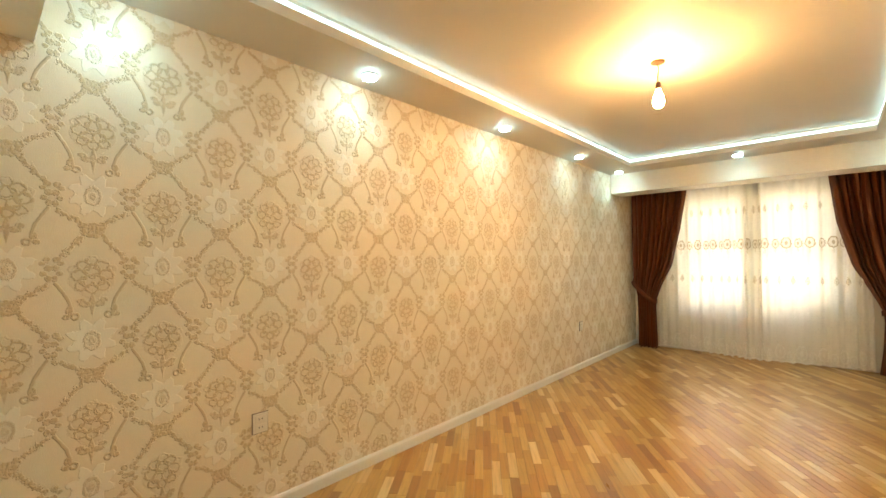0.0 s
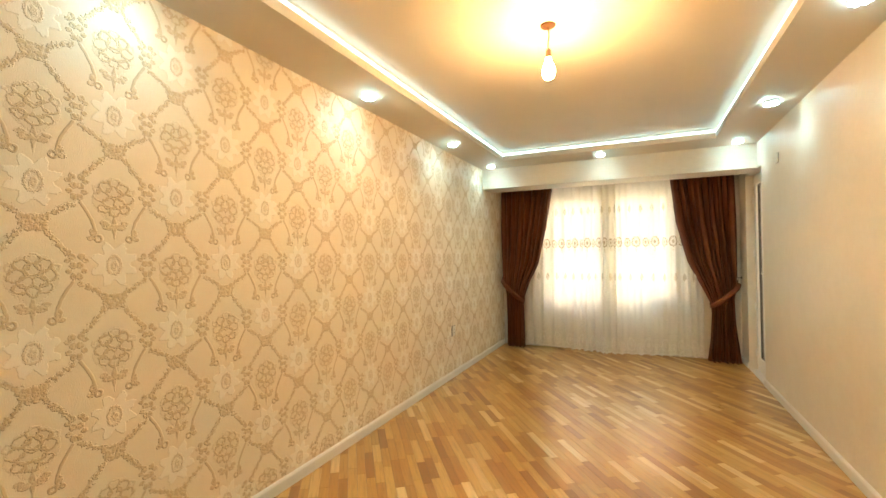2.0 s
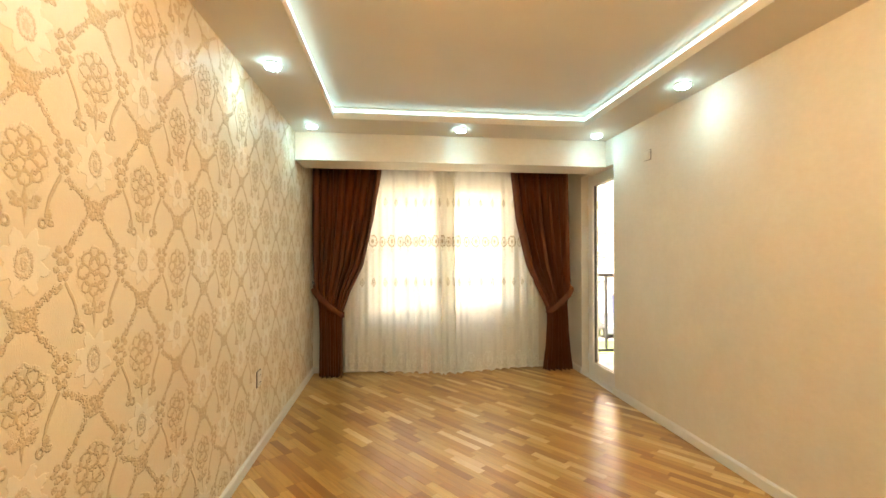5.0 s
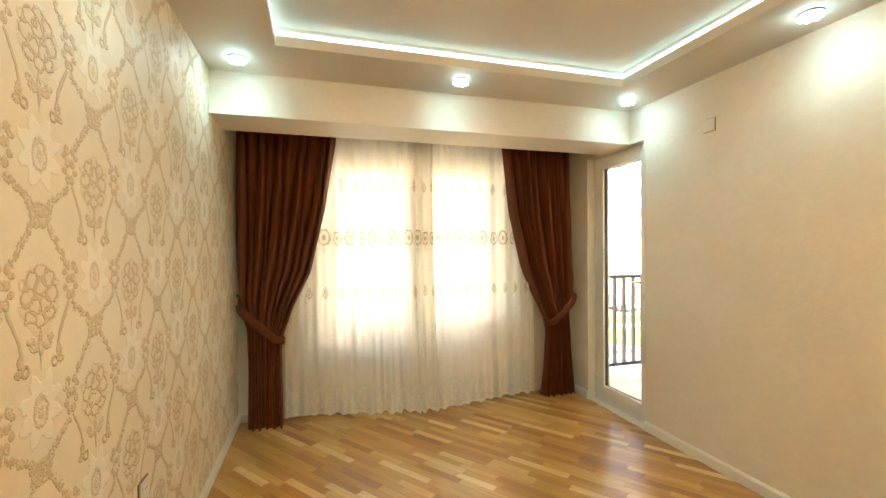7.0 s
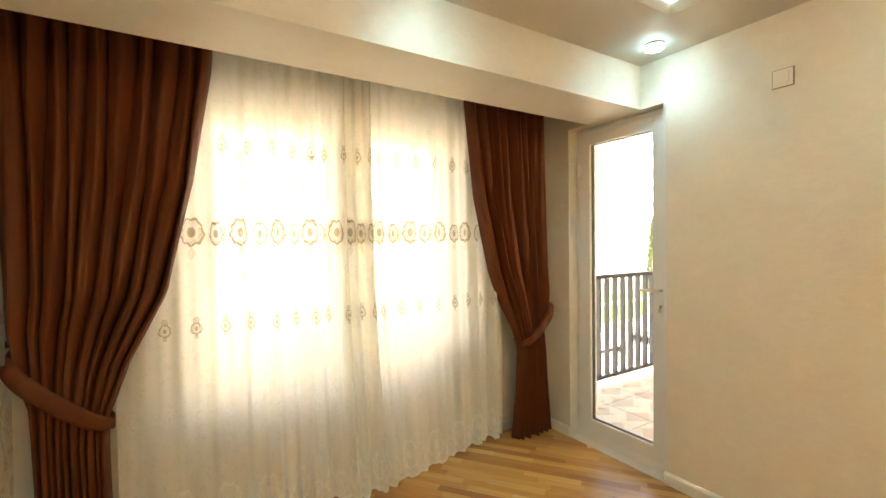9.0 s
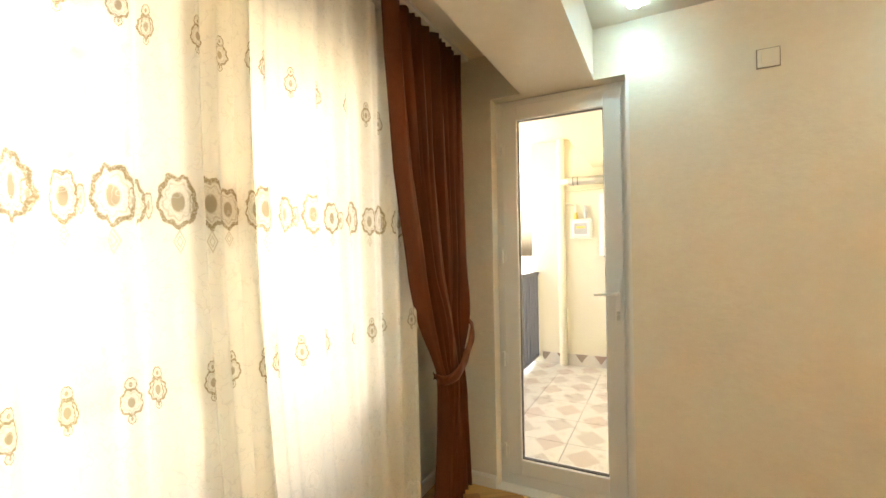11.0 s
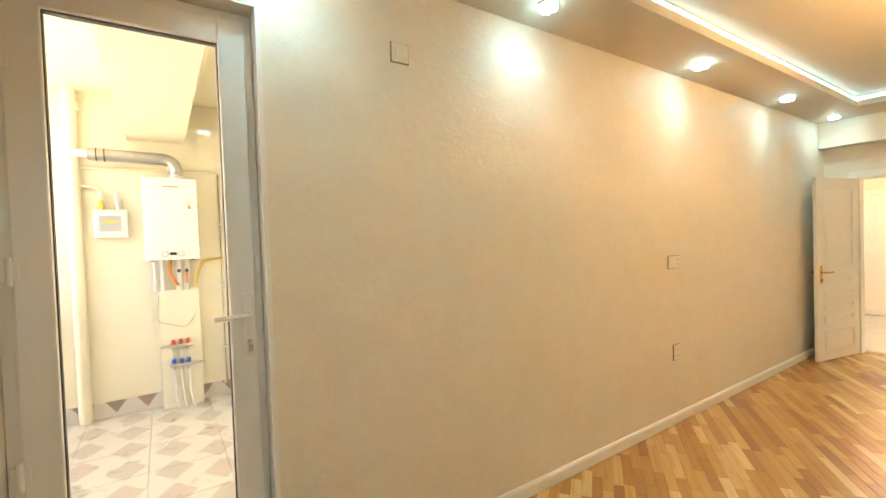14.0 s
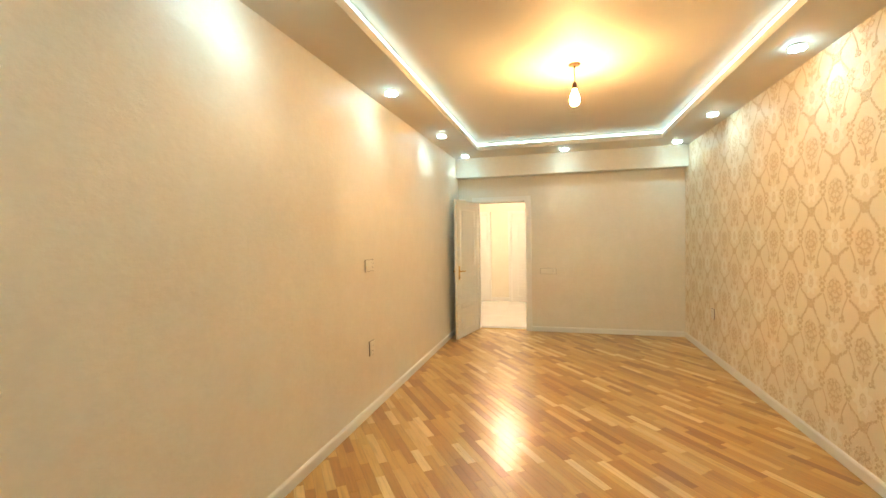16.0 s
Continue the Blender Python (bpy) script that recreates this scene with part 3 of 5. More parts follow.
# ---- switches and sockets ----
def plate(name, label, category, width, height, m):
    """A wall plate that lies in its own x-z plane and faces -y."""
    p = thing(name, label, category)
    # dark back, wider than the frame: the plate's shadow outline is put into its colour
    b = B()
    box(b, -width / 2 - 0.004, width / 2 + 0.004, -0.007, -0.0003, -height / 2 - 0.004, height / 2 + 0.004, 0.001)
    part("base", b, GREYPLASTIC, p, "taupe back of the plate, its rim standing in for a shadow edge")
    b = B()
    box(b, -width / 2, width / 2, -0.012, -0.0065, -height / 2, height / 2, 0.002)
    part("frame", b, PLASTIC, p)
    p.matrix_world = m
    return p


def rocker(p, x, z, w, h):
    b = B()
    box(b, x - w / 2, x + w / 2, -0.017, -0.0115, z - h / 2, z + h / 2, 0.002)
    r = part("rocker", b, PLASTIC, p)
    return r


def outlet(p, x, z, w, h):
    b = B()
    box(b, x - w / 2, x + w / 2, -0.0145, -0.0115, z - h / 2, z + h / 2, 0.0015)
    part("insert", b, PLASTIC, p)
    for dx in (-0.009, 0.009):
        b = B()
        rod(b, (x + dx, -0.0125, z), (x + dx, -0.0152, z), 0.0038, sides=8)
        part("pin_hole", b, DARK, p)


WEST, EAST, SOUTH = pose(0, 0, 0, 0, 0, 90), pose(0, 0, 0, 0, 0, -90), pose(0, 0, 0, 0, 0, 180)
def on(x, y, z, turn):
    return Matrix.Translation((x, y, z)) @ turn

for y, z in ((1.145, 0.54), (5.447, 0.56)):
    p = plate("wall_socket", "square ivory double socket on the damask wallpaper", "socket", 0.086, 0.112, on(0.0, y, z, WEST))
    outlet(p, 0, 0.024, 0.062, 0.036)
    outlet(p, 0, -0.024, 0.062, 0.036)
p = plate("wall_switch", "square ivory wall switch high on the plaster wall", "switch", 0.086, 0.086, on(W, 5.80, 2.385, EAST))
rocker(p, 0, 0, 0.056, 0.056)
p = plate("wall_socket", "ivory television and power outlet plate on the plaster wall", "socket", 0.16, 0.095, on(W, 3.447, 1.265, EAST))
rocker(p, -0.03, 0, 0.062, 0.062)
outlet(p, 0.045, 0.018, 0.05, 0.028)
outlet(p, 0.045, -0.018, 0.05, 0.028)
p = plate("wall_socket", "ivory double socket low on the plaster wall", "socket", 0.086, 0.118, on(W, 3.436, 0.557, EAST))
outlet(p, 0, 0.026, 0.062, 0.038)
outlet(p, 0, -0.026, 0.062, 0.038)
p = plate("light_switch", "triple ivory light switch and socket beside the room door", "switch", 0.235, 0.085, on(1.905, 0.0, 0.944, SOUTH))
rocker(p, -0.074, 0, 0.058, 0.058)
rocker(p, 0.0, 0, 0.058, 0.058)
outlet(p, 0.074, 0.014, 0.05, 0.024)
outlet(p, 0.074, -0.014, 0.05, 0.024)


# ---- bulb and spotlights ----
bulb = thing("pendant_bulb", "bare glowing warm bulb hanging on a short cord", "lamp", (1.614, 3.224, ZC))
b = B(); lathe(b, [(0, 0), (0.045, 0), (0.043, -0.008), (0.012, -0.014), (0, -0.014)])
part("ceiling_cap", b, COPPER, bulb, smooth=True)
b = B(); tube(b, [(0, 0, -0.01), (0.003, 0.002, -0.06), (-0.002, 0, -0.11), (0, 0, -0.145)], 0.0035, 8)
part("cord", b, COPPER, bulb)
b = B(); lathe(b, [(0, -0.140), (0.011, -0.142), (0.017, -0.152), (0.019, -0.190), (0.017, -0.197), (0, -0.197)])
part("socket", b, COPPER, bulb, "brown bakelite bulb holder", True)
b = B(); lathe(b, [(0, -0.195), (0.015, -0.197), (0.018, -0.212), (0.028, -0.236), (0.036, -0.263), (0.038, -0.283), (0.032, -0.307), (0.018, -0.321), (0, -0.325)])
part("bulb", b, BULB_GLOW, bulb, "frosted warm glass bulb", True)

spot_light = bpy.data.lights.new("spot_beam", "SPOT")
spot_light.energy, spot_light.color, spot_light.spot_size, spot_light.spot_blend, spot_light.shadow_soft_size = SPOT, COOL, radians(150), 1.0, 0.035
first = thing("ceiling_spotlight", "recessed crystal spotlight glowing cool white", "spotlight", (0, 0, 0), "ceiling spotlights")
b = B(); lathe(b, [(0.038, 0.0), (0.056, 0.0), (0.058, -0.004), (0.054, -0.010), (0.040, -0.011), (0.037, -0.005)])
part("ring", b, STEEL, first, "thin chrome ring", True)
b = B(); lathe(b, [(0, -0.014), (0.034, -0.014), (0.037, -0.005), (0.0, -0.004)])
part("lens", b, LENS_GLOW, first, "glowing lens", True)
for i in range(7):
    a = math.tau * i / 7
    b = B()
    bmesh.ops.create_icosphere(b, subdivisions=2, radius=0.014, matrix=Matrix.Translation((0.039 * math.cos(a), 0.039 * math.sin(a), -0.022)) @ Matrix.Diagonal((1, 1, 0.8, 1)))
    part("crystal", b, LENS_GLOW, first, "", True)
lamp = new("beam", spot_light)
lamp.parent = first
lamp.location = (0, 0, -0.045)
spots = [(x, y) for x in (0.21, 3.09) for y in (0.467, 1.80, 3.41, 5.02, 6.355)] + [(1.65, 0.467), (1.655, 6.32)]
for i, (x, y) in enumerate(spots):
    m = Matrix.Translation((x, y, ZS))
    if i: copy_thing(first, m)
    else: first.matrix_world = m
hall_spots = [(2.3, -1.6), (3.3, -1.6), (4.3, -1.6)]
for x, y in hall_spots:
    tagged(copy_thing(first, Matrix.Translation((x, y, 2.6))), "recessed spotlight in the hall ceiling", group="hall spotlights")
hl = thing("hall_bulb", "bare warm bulb lighting the hall", "lamp", (2.75, -1.3, 2.6))
b = B(); lathe(b, [(0, 0), (0.02, 0), (0.021, -0.06), (0, -0.062)])
part("socket", b, COPPER, hl)
b = B(); lathe(b, [(0, -0.06), (0.017, -0.062), (0.032, -0.105), (0.041, -0.138), (0.036, -0.192), (0, -0.214)])
part("bulb", b, HALL_GLOW, hl, "warm glass bulb", True)


# ---- window ----
def window_sash(parent, x0, x1, z0, z1, y, bar=0.06):
    b = B()
    box(b, x0, x0 + bar, y, y + 0.06, z0, z1, 0.006)
    box(b, x1 - bar, x1, y, y + 0.06, z0, z1, 0.006)
    box(b, x0 + bar - 0.001, x1 - bar + 0.001, y + 0.001, y + 0.059, z0, z0 + bar, 0.006)
    box(b, x0 + bar - 0.001, x1 - bar + 0.001, y + 0.001, y + 0.059, z1 - bar, z1, 0.006)
    part("sash", b, PVC, parent)
    b = B()
    box(b, x0 + bar - 0.005, x1 - bar + 0.005, y + 0.026, y + 0.032, z0 + bar - 0.005, z1 - bar + 0.005)
    g = part("pane", b, GLASS, parent, "clear window pane")
    g.visible_shadow = False


wx0, wx1, wz0, wz1 = WIN
win = tagged(new("window_1"), "white plastic double window behind sheer curtains", "window", kind="structure")
b = B()
yf = L + 0.16
box(b, wx0, wx0 + 0.05, yf, yf + 0.07, wz0, wz1, 0.004)
box(b, wx1 - 0.05, wx1, yf, yf + 0.07, wz0, wz1, 0.004)
box(b, wx0 + 0.05, wx1 - 0.05, yf, yf + 0.07, wz0, wz0 + 0.05, 0.004)
box(b, wx0 + 0.05, wx1 - 0.05, yf, yf + 0.07, wz1 - 0.05, wz1, 0.004)
box(b, 1.60, 1.66, yf, yf + 0.07, wz0 + 0.05, wz1 - 0.05, 0.004)
part("window_frame", b, PVC, win)
window_sash(win, wx0 + 0.052, 1.598, wz0 + 0.052, wz1 - 0.052, yf - 0.012)
window_sash(win, 1.662, wx1 - 0.052, wz0 + 0.052, wz1 - 0.052, yf - 0.012)
b = B()
box(b, wx0 - 0.04, wx1 + 0.04, L - 0.025, L - 0.001, wz0 - 0.025, wz0 + 0.004, 0.005)
box(b, wx0 + 0.001, wx1 - 0.001, L - 0.004, yf, wz0 - 0.02, wz0 + 0.004, 0.001)
part("window_sill", b, PVC, win, "white window sill")

# block added on the end of the sill: it covers daylight to step the bright outline
b = B()
box(b, 2.245, 2.555, L - 0.03, L + 0.125, wz0 + 0.0045, 0.822, 0.004)
tagged(put("storage_box", b, PLASTIC), "low pale block added on the sill to step the bright window's outline", "box")

# ---- balcony door ----
by0, by1, bh = BDOOR
bx = 3.40
bd = tagged(new("door_2"), "white plastic balcony door with one tall clear pane, shut", "balcony door", kind="structure")
b = B()
box(b, bx, bx + 0.075, by0 + 0.001, by0 + 0.045, 0.0, bh - 0.001, 0.004)
box(b, bx, bx + 0.075, by1 - 0.045, by1 - 0.001, 0.0, bh - 0.001, 0.004)
box(b, bx, bx + 0.075, by0 + 0.045, by1 - 0.045, bh - 0.05, bh - 0.001, 0.004)
box(b, bx, bx + 0.075, by0 + 0.045, by1 - 0.045, 0.0, 0.085, 0.004)
part("door_frame", b, PVC, bd)
sy0, sy1, sz0, sz1 = by0 + 0.03, by1 - 0.04, 0.075, bh - 0.035
gy0, gy1, gz0, gz1 = 6.557, 7.07, 0.172, 2.305
b = B()
box(b, bx - 0.014, bx + 0.06, sy0, gy0, sz0, sz1, 0.007)
box(b, bx - 0.014, bx + 0.06, gy1, sy1, sz0, sz1, 0.007)
box(b, bx - 0.0135, bx + 0.059, gy0 - 0.002, gy1 + 0.002, sz0, gz0, 0.007)
box(b, bx - 0.0135, bx + 0.059, gy0 - 0.002, gy1 + 0.002, gz1, sz1, 0.007)
part("sash", b, PVC, bd)
b = B()
for q in ((gy0, gy0 + 0.004, gz0, gz1), (gy1 - 0.004, gy1, gz0, gz1), (gy0 + 0.004, gy1 - 0.004, gz0, gz0 + 0.004), (gy0 + 0.004, gy1 - 0.004, gz1 - 0.004, gz1)):
    box(b, bx + 0.006, bx + 0.035, *q)
part("gasket", b, DARK, bd, "black rubber glazing gasket")
b = B()
box(b, bx + 0.016, bx + 0.022, gy0 + 0.006, gy1 - 0.006, gz0 + 0.006, gz1 - 0.006)
part("pane", b, GLASS, bd, "tall clear pane").visible_shadow = False
hx = bx - 0.014
b = B(); box(b, hx - 0.008, hx, 6.474, 6.508, 1.05, 1.315, 0.004)
part("handle_plate", b, PVC, bd)
b = B()
rod(b, (hx, 6.491, 1.232), (hx - 0.045, 6.491, 1.232), 0.010)
tube(b, [(hx - 0.04, 6.491, 1.232), (hx - 0.05, 6.512, 1.232), (hx - 0.05, 6.562, 1.230), (hx - 0.048, 6.617, 1.228)], 0.0095)
part("lever", b, PVC, bd, "white lever handle", True)
b = B()
rod(b, (hx - 0.008, 6.491, 1.125), (hx - 0.014, 6.491, 1.125), 0.009)
box(b, hx - 0.032, hx - 0.012, 6.4895, 6.4925, 1.115, 1.135, 0.001)
box(b, hx - 0.030, hx - 0.026, 6.482, 6.500, 1.085, 1.115, 0.001)
part("key", b, STEEL, bd, "steel key in the lock")
for z in (0.22, 0.80, 1.45, 2.12):
    b = B()
    rod(b, (hx - 0.006, sy1 + 0.004, z - 0.045), (hx - 0.006, sy1 + 0.004, z + 0.045), 0.009)
    box(b, hx - 0.004, hx + 0.002, sy1 - 0.02, sy1 + 0.028, z - 0.03, z + 0.03, 0.002)
    part("hinge", b, PVC, bd)
b = B()
box(b, W - 0.0025, W + 0.09, by0 - 0.0005, by0 + 0.0012, 0, bh)
box(b, W - 0.0025, W - 0.0008, by0 - 0.018, by0, 0.078, bh)
structure("trim", b, PVC, "white plastic corner bead beside the balcony door", "corner bead")
b = B()
box(b, W, bx + 0.01, by0 + 0.001, by1 - 0.001, -0.05, 0.004, 0.002)
structure("trim", b, SKIRT, "white threshold of the balcony door", "threshold")


# ---- curtains ----
def interp(z, pts):
    zs, vs = zip(*sorted(pts))
    return float(np.interp(z, zs, vs))


def drape(name, inner, outer, pleats, y, label, seed):
    """A tied-back curtain. inner, outer: (height, x) of its two edges; it is gathered where they meet closest."""
    rng = random.Random(seed)
    ph = [rng.uniform(-0.5, 0.5) for _ in range(pleats + 2)]
    cols, rows, top, tie = pleats * 14, 70, ZS - 0.02, 0.86
    widths = [rng.uniform(0.6, 1.5) for _ in range(pleats)]
    marks = [sum(widths[:i]) / sum(widths) for i in range(pleats + 1)]
    b = B()
    grid = []
    for r in range(rows + 1):
        z = 0.012 + (top - 0.012) * r / rows
        xi, xo = interp(z, inner), interp(z, outer)
        near = math.exp(-((z - tie) / 0.16) ** 2)
        amp = 0.047 * (1 - 0.55 * near)
        line = []
        for c in range(cols + 1):
            u = c / cols
            w = float(np.interp(u, marks, range(pleats + 1)))
            k = min(int(w), pleats - 1)
            drift = 0.35 * math.sin(1.3 * z + ph[k]) * (1 - abs(z - tie) / 3)
            fold = (2.0 * abs(math.sin(math.pi * (w + 0.10 * drift))) ** 0.7 - 1.0) * (0.85 + 0.35 * ph[k + 1])
            small = 0.09 * math.sin(math.tau * w * 2.3 + 4 * ph[k] + 2.2 * z)
            x = xo + (xi - xo) * (u + 0.012 * math.sin(math.tau * w * 0.5 + 3 * z + ph[k]))
            slump = 0.03 * math.exp(-((z - 1.10) / 0.22) ** 2) * math.sin(u * 9 + ph[1] * 4)
            yy = y - amp * (fold + small) - slump - 0.03 * near * math.sin(math.pi * u)
            zz = z + (0.010 * math.sin(w * 3.1) if r == 0 else 0)
            line.append(b.verts.new((x, yy, zz)))
        grid.append(line)
    for p, q in zip(grid, grid[1:]):
        for i in range(cols):
            b.faces.new((p[i], p[i + 1], q[i + 1], q[i]))
    cur = thing(name, label, "curtain", group="brown curtains")
    cloth = part("cloth", b, VELVET, cur, "", True)
    mod = cloth.modifiers.new("thickness", "SOLIDIFY")
    mod.thickness = 0.004
    return cur


def tieback(cur, pts, width=0.075):
    """A flat cloth band: (x, y, z) stations in front of the gather."""
    b = B()
    ext = [Vector(p) for p in pts]
    line = []
    for i in range(len(ext) - 1):
        p0, p1, p2, p3 = ext[max(i - 1, 0)], ext[i], ext[i + 1], ext[min(i + 2, len(ext) - 1)]
        for s in range(8):
            t = s / 8
            line.append(0.5 * (2 * p1 + (p2 - p0) * t + (2 * p0 - 5 * p1 + 4 * p2 - p3) * t * t + (3 * p1 - p0 - 3 * p2 + p3) * t ** 3))
    line.append(ext[-1])
    rows = []
    for i, p in enumerate(line):
        s = i / (len(line) - 1)
        h = width * (0.45 + 0.55 * math.sin(math.pi * min(max(s, 0.08), 0.92)))
        d = (line[min(i + 1, len(line) - 1)] - line[max(i - 1, 0)]).normalized()
        across = Vector((-d.z, 0, d.x)) if abs(d.y) < 0.9 else Vector((0, 0, 1))
        across = across.normalized() if across.length > 0.1 else Vector((0, 0, 1))
        if across.z < 0: across = -across
        rows.append([b.verts.new(p + across * h * (k / 4 - 0.5) + Vector((0, -0.007 * math.sin(math.pi * k / 4) + 0.003 * math.sin(i * 0.9 + k), 0))) for k in range(5)])
    for p, q in zip(rows, rows[1:]):
        for k in range(4):
            b.faces.new((p[k], p[k + 1], q[k + 1], q[k]))
    o = part("tieback", b, VELVET, cur, "brown cloth tieback band", True)
    m = o.modifiers.new("thickness", "SOLIDIFY")
    m.thickness = 0.006


CY = 7.40
left = drape("curtain", [(2.72, 0.845), (2.48, 0.83), (1.90, 0.75), (1.34, 0.625), (1.02, 0.465), (0.78, 0.38), (0.65, 0.37), (0.3, 0.375), (0.0, 0.385)],
             [(2.72, 0.012), (1.2, 0.04), (0.95, 0.075), (0.85, 0.10), (0.5, 0.11), (0.0, 0.105)], 10, CY,
             "brown satin curtain tied back beside the damask wall", 3)
tieback(left, [(0.03, CY + 0.13, 1.10), (0.045, CY - 0.02, 1.08), (0.09, CY - 0.085, 1.01), (0.22, CY - 0.10, 0.88), (0.34, CY - 0.09, 0.78), (0.40, CY - 0.03, 0.75), (0.37, CY + 0.05, 0.765)])
right = drape("curtain", [(2.72, 2.44), (2.48, 2.465), (1.90, 2.54), (1.34, 2.68), (1.02, 2.83), (0.78, 2.93), (0.65, 2.94), (0.3, 2.92), (0.0, 2.885)],
              [(2.72, 3.24), (1.2, 3.235), (0.95, 3.22), (0.85, 3.205), (0.5, 3.22), (0.0, 3.28)], 11, CY,
              "brown satin curtain tied back beside the balcony door", 8)
tieback(right, [(3.265, CY + 0.12, 1.10), (3.24, CY - 0.02, 1.08), (3.215, CY - 0.085, 1.01), (3.10, CY - 0.10, 0.89), (2.98, CY - 0.09, 0.79), (2.915, CY - 0.03, 0.76), (2.94, CY + 0.05, 0.775)])
for x, s, y in ((0.0, 1, CY + 0.15), (W, -1, CY + 0.15)):
    h = thing("curtain_hook", "dark metal tieback hook on the wall", "hook", (x, y, 1.13))
    b = B(); lathe(b, [(0, 0), (0.018, 0), (0.017, 0.005), (0, 0.006)])
    o = part("rose", b, DARK, h); o.matrix_basis = pose(0, 0, 0, 0, 90 * s, 0)
    b = B(); tube(b, [(0, 0, 0), (s * 0.04, 0, 0), (s * 0.055, -0.01, 0.01), (s * 0.055, -0.015, 0.035)], 0.005)
    part("arm", b, DARK, h, "", True)

# curtain rail in the niche
b = B()
box(b, 0.02, W - 0.02, CY - 0.05, CY + 0.05, ZS - 0.022, ZS, 0.003)
box(b, 0.02, W - 0.02, CY + 0.065, CY + 0.125, ZS - 0.022, ZS, 0.003)
tagged(put("curtain_rail", b, PVC), "white double curtain rail under the ceiling", "curtain rail")


def sheer(x0, x1, y, pleats, seed, shift, label):
    rng = random.Random(seed)
    cols, rows = pleats * 10, 46
    ph = [rng.uniform(0, math.tau) for _ in range(6)]
    def off(s, z):
        a = 0.027 + 0.013 * math.sin(3.1 * s + ph[0])
        loose = 1.0 - 0.22 * z / 2.6
        return loose * a * (math.sin(math.tau * s * pleats / (x1 - x0) * 0.45 + ph[1] + 0.7 * math.sin(5 * s + ph[2])) + 0.55 * math.sin(math.tau * s * pleats / (x1 - x0) + ph[3] + 0.3 * z))
    b = B()
    uvl = b.loops.layers.uv.new("UVMap")
    grid, arc, prev = [], [0.0], None
    for c in range(cols + 1):
        s = (x1 - x0) * c / cols
        p = (s, off(s, 1.3) * 1.4)
        if prev: arc.append(arc[-1] + math.hypot(p[0] - prev[0], p[1] - prev[1]))
        prev = p
    for r in range(rows + 1):
        line = []
        for c in range(cols + 1):
            s = (x1 - x0) * c / cols
            z = 0.0 + (ZS - 0.023) * (r / rows) ** 1.15
            lace = 0.035 + 0.022 * abs(math.sin(math.pi * (arc[c] + shift) / 0.15)) ** 0.7 - 0.012
            z = max(z, lace) if r else lace
            zz = lace + ((ZS - 0.023) - lace) * (r / rows) ** 1.1
            line.append((b.verts.new((x0 + s, y + off(s, zz) - 0.20 * math.sin(math.pi * min(max((x0 + s - 0.40) / 2.49, 0), 1)) ** 2 * max(0.0, 1 - zz / 2.2) ** 2, zz)), arc[c] * 1.15 + shift, zz))
        grid.append(line)
    for p, q in zip(grid, grid[1:]):
        for i in range(cols):
            f = b.faces.new((p[i][0], p[i + 1][0], q[i + 1][0], q[i][0]))
            for loop, src in zip(f.loops, (p[i], p[i + 1], q[i + 1], q[i])):
                loop[uvl].uv = (src[1], src[2])
    o = put("sheer_curtain", b, TULLE, True)
    return tagged(o, label, "curtain", "sheer curtains")


sheer(0.40, 1.76, CY + 0.105, 16, 5, 0.0, "sheer cream tulle with gold embroidered medallions and scalloped hem")
sheer(1.55, 2.86, CY + 0.09, 15, 9, 0.06, "sheer cream tulle with gold embroidery hanging beside the balcony door")


# ---- balcony ----
YI = 6.02                                # inner side wall
b = B()
box(b, XB, XB + 0.2, YI - 0.2, YR + 0.05, -0.2, 2.9)
structure("balcony_wall_east", b, BALCONY_WALL, "pale yellow painted end wall of the balcony", "wall")
b = B()
box(b, W + 0.171, XB, YI - 0.2, YI, -0.2, 2.9)
structure("balcony_wall_south", b, BALCONY_WALL, "pale yellow painted side wall of the balcony", "wall")
b = B()
box(b, W + 0.171, XB, 6.56, 6.985, 2.46, 2.83)
structure("balcony_beam", b, BALCONY_WALL, "white painted beam under the balcony ceiling", "beam")
b = B()
box(b, W + 0.171, XB + 0.2, YI - 0.2, YR + 0.08, 2.83, 2.95)
structure("balcony_ceiling", b, BALCONY_WALL, "cream painted balcony ceiling", "ceiling")
b = B()
box(b, W + 0.171, XB + 0.2, YI - 0.2, YR + 0.08, -0.25, BF - 0.022)
structure("balcony_slab", b, CONCRETE, "grey concrete balcony slab", "slab")

# railing
rail = thing("balcony_railing", "anthracite metal balcony railing with upright bars", "railing", (4.8, YR, 0))
rail.matrix_world = Matrix()
r0, r1 = W + 0.23, XB - 0.005
b = B(); box(b, r0, r1, YR - 0.03, YR + 0.03, 1.175, 1.215, 0.004)
part("top_rail", b, ANTHRACITE, rail)
b = B(); box(b, r0, r1, YR - 0.02, YR + 0.02, 0.155, 0.19, 0.004)
part("bottom_rail", b, ANTHRACITE, rail)
n = 20
bar = None
for i in range(n):
    x = r0 + 0.07 + (r1 - r0 - 0.12) * i / (n - 1)
    if bar is None:
        b = B(); box(b, -0.009, 0.009, -0.028, 0.028, 0.188, 1.177, 0.002, 1)
        bar = part("bar", b, ANTHRACITE, rail)
        o = bar
    else:
        o = new("bar", bar.data); o.parent = rail
    o.matrix_basis = Matrix.Translation((x, YR, 0))
for x in (r0 + 0.02, 5.36):
    b = B(); box(b, x - 0.03, x + 0.03, YR - 0.031, YR + 0.031, BF - 0.0115, 1.176, 0.004)
    part("post", b, ANTHRACITE, rail)

# pipes on the end wall
def pipe(name, label, points, r, material, steps=1):
    b = B(); tube(b, points, r, 12, steps)
    return tagged(put(name, b, material, True), label, "pipe")

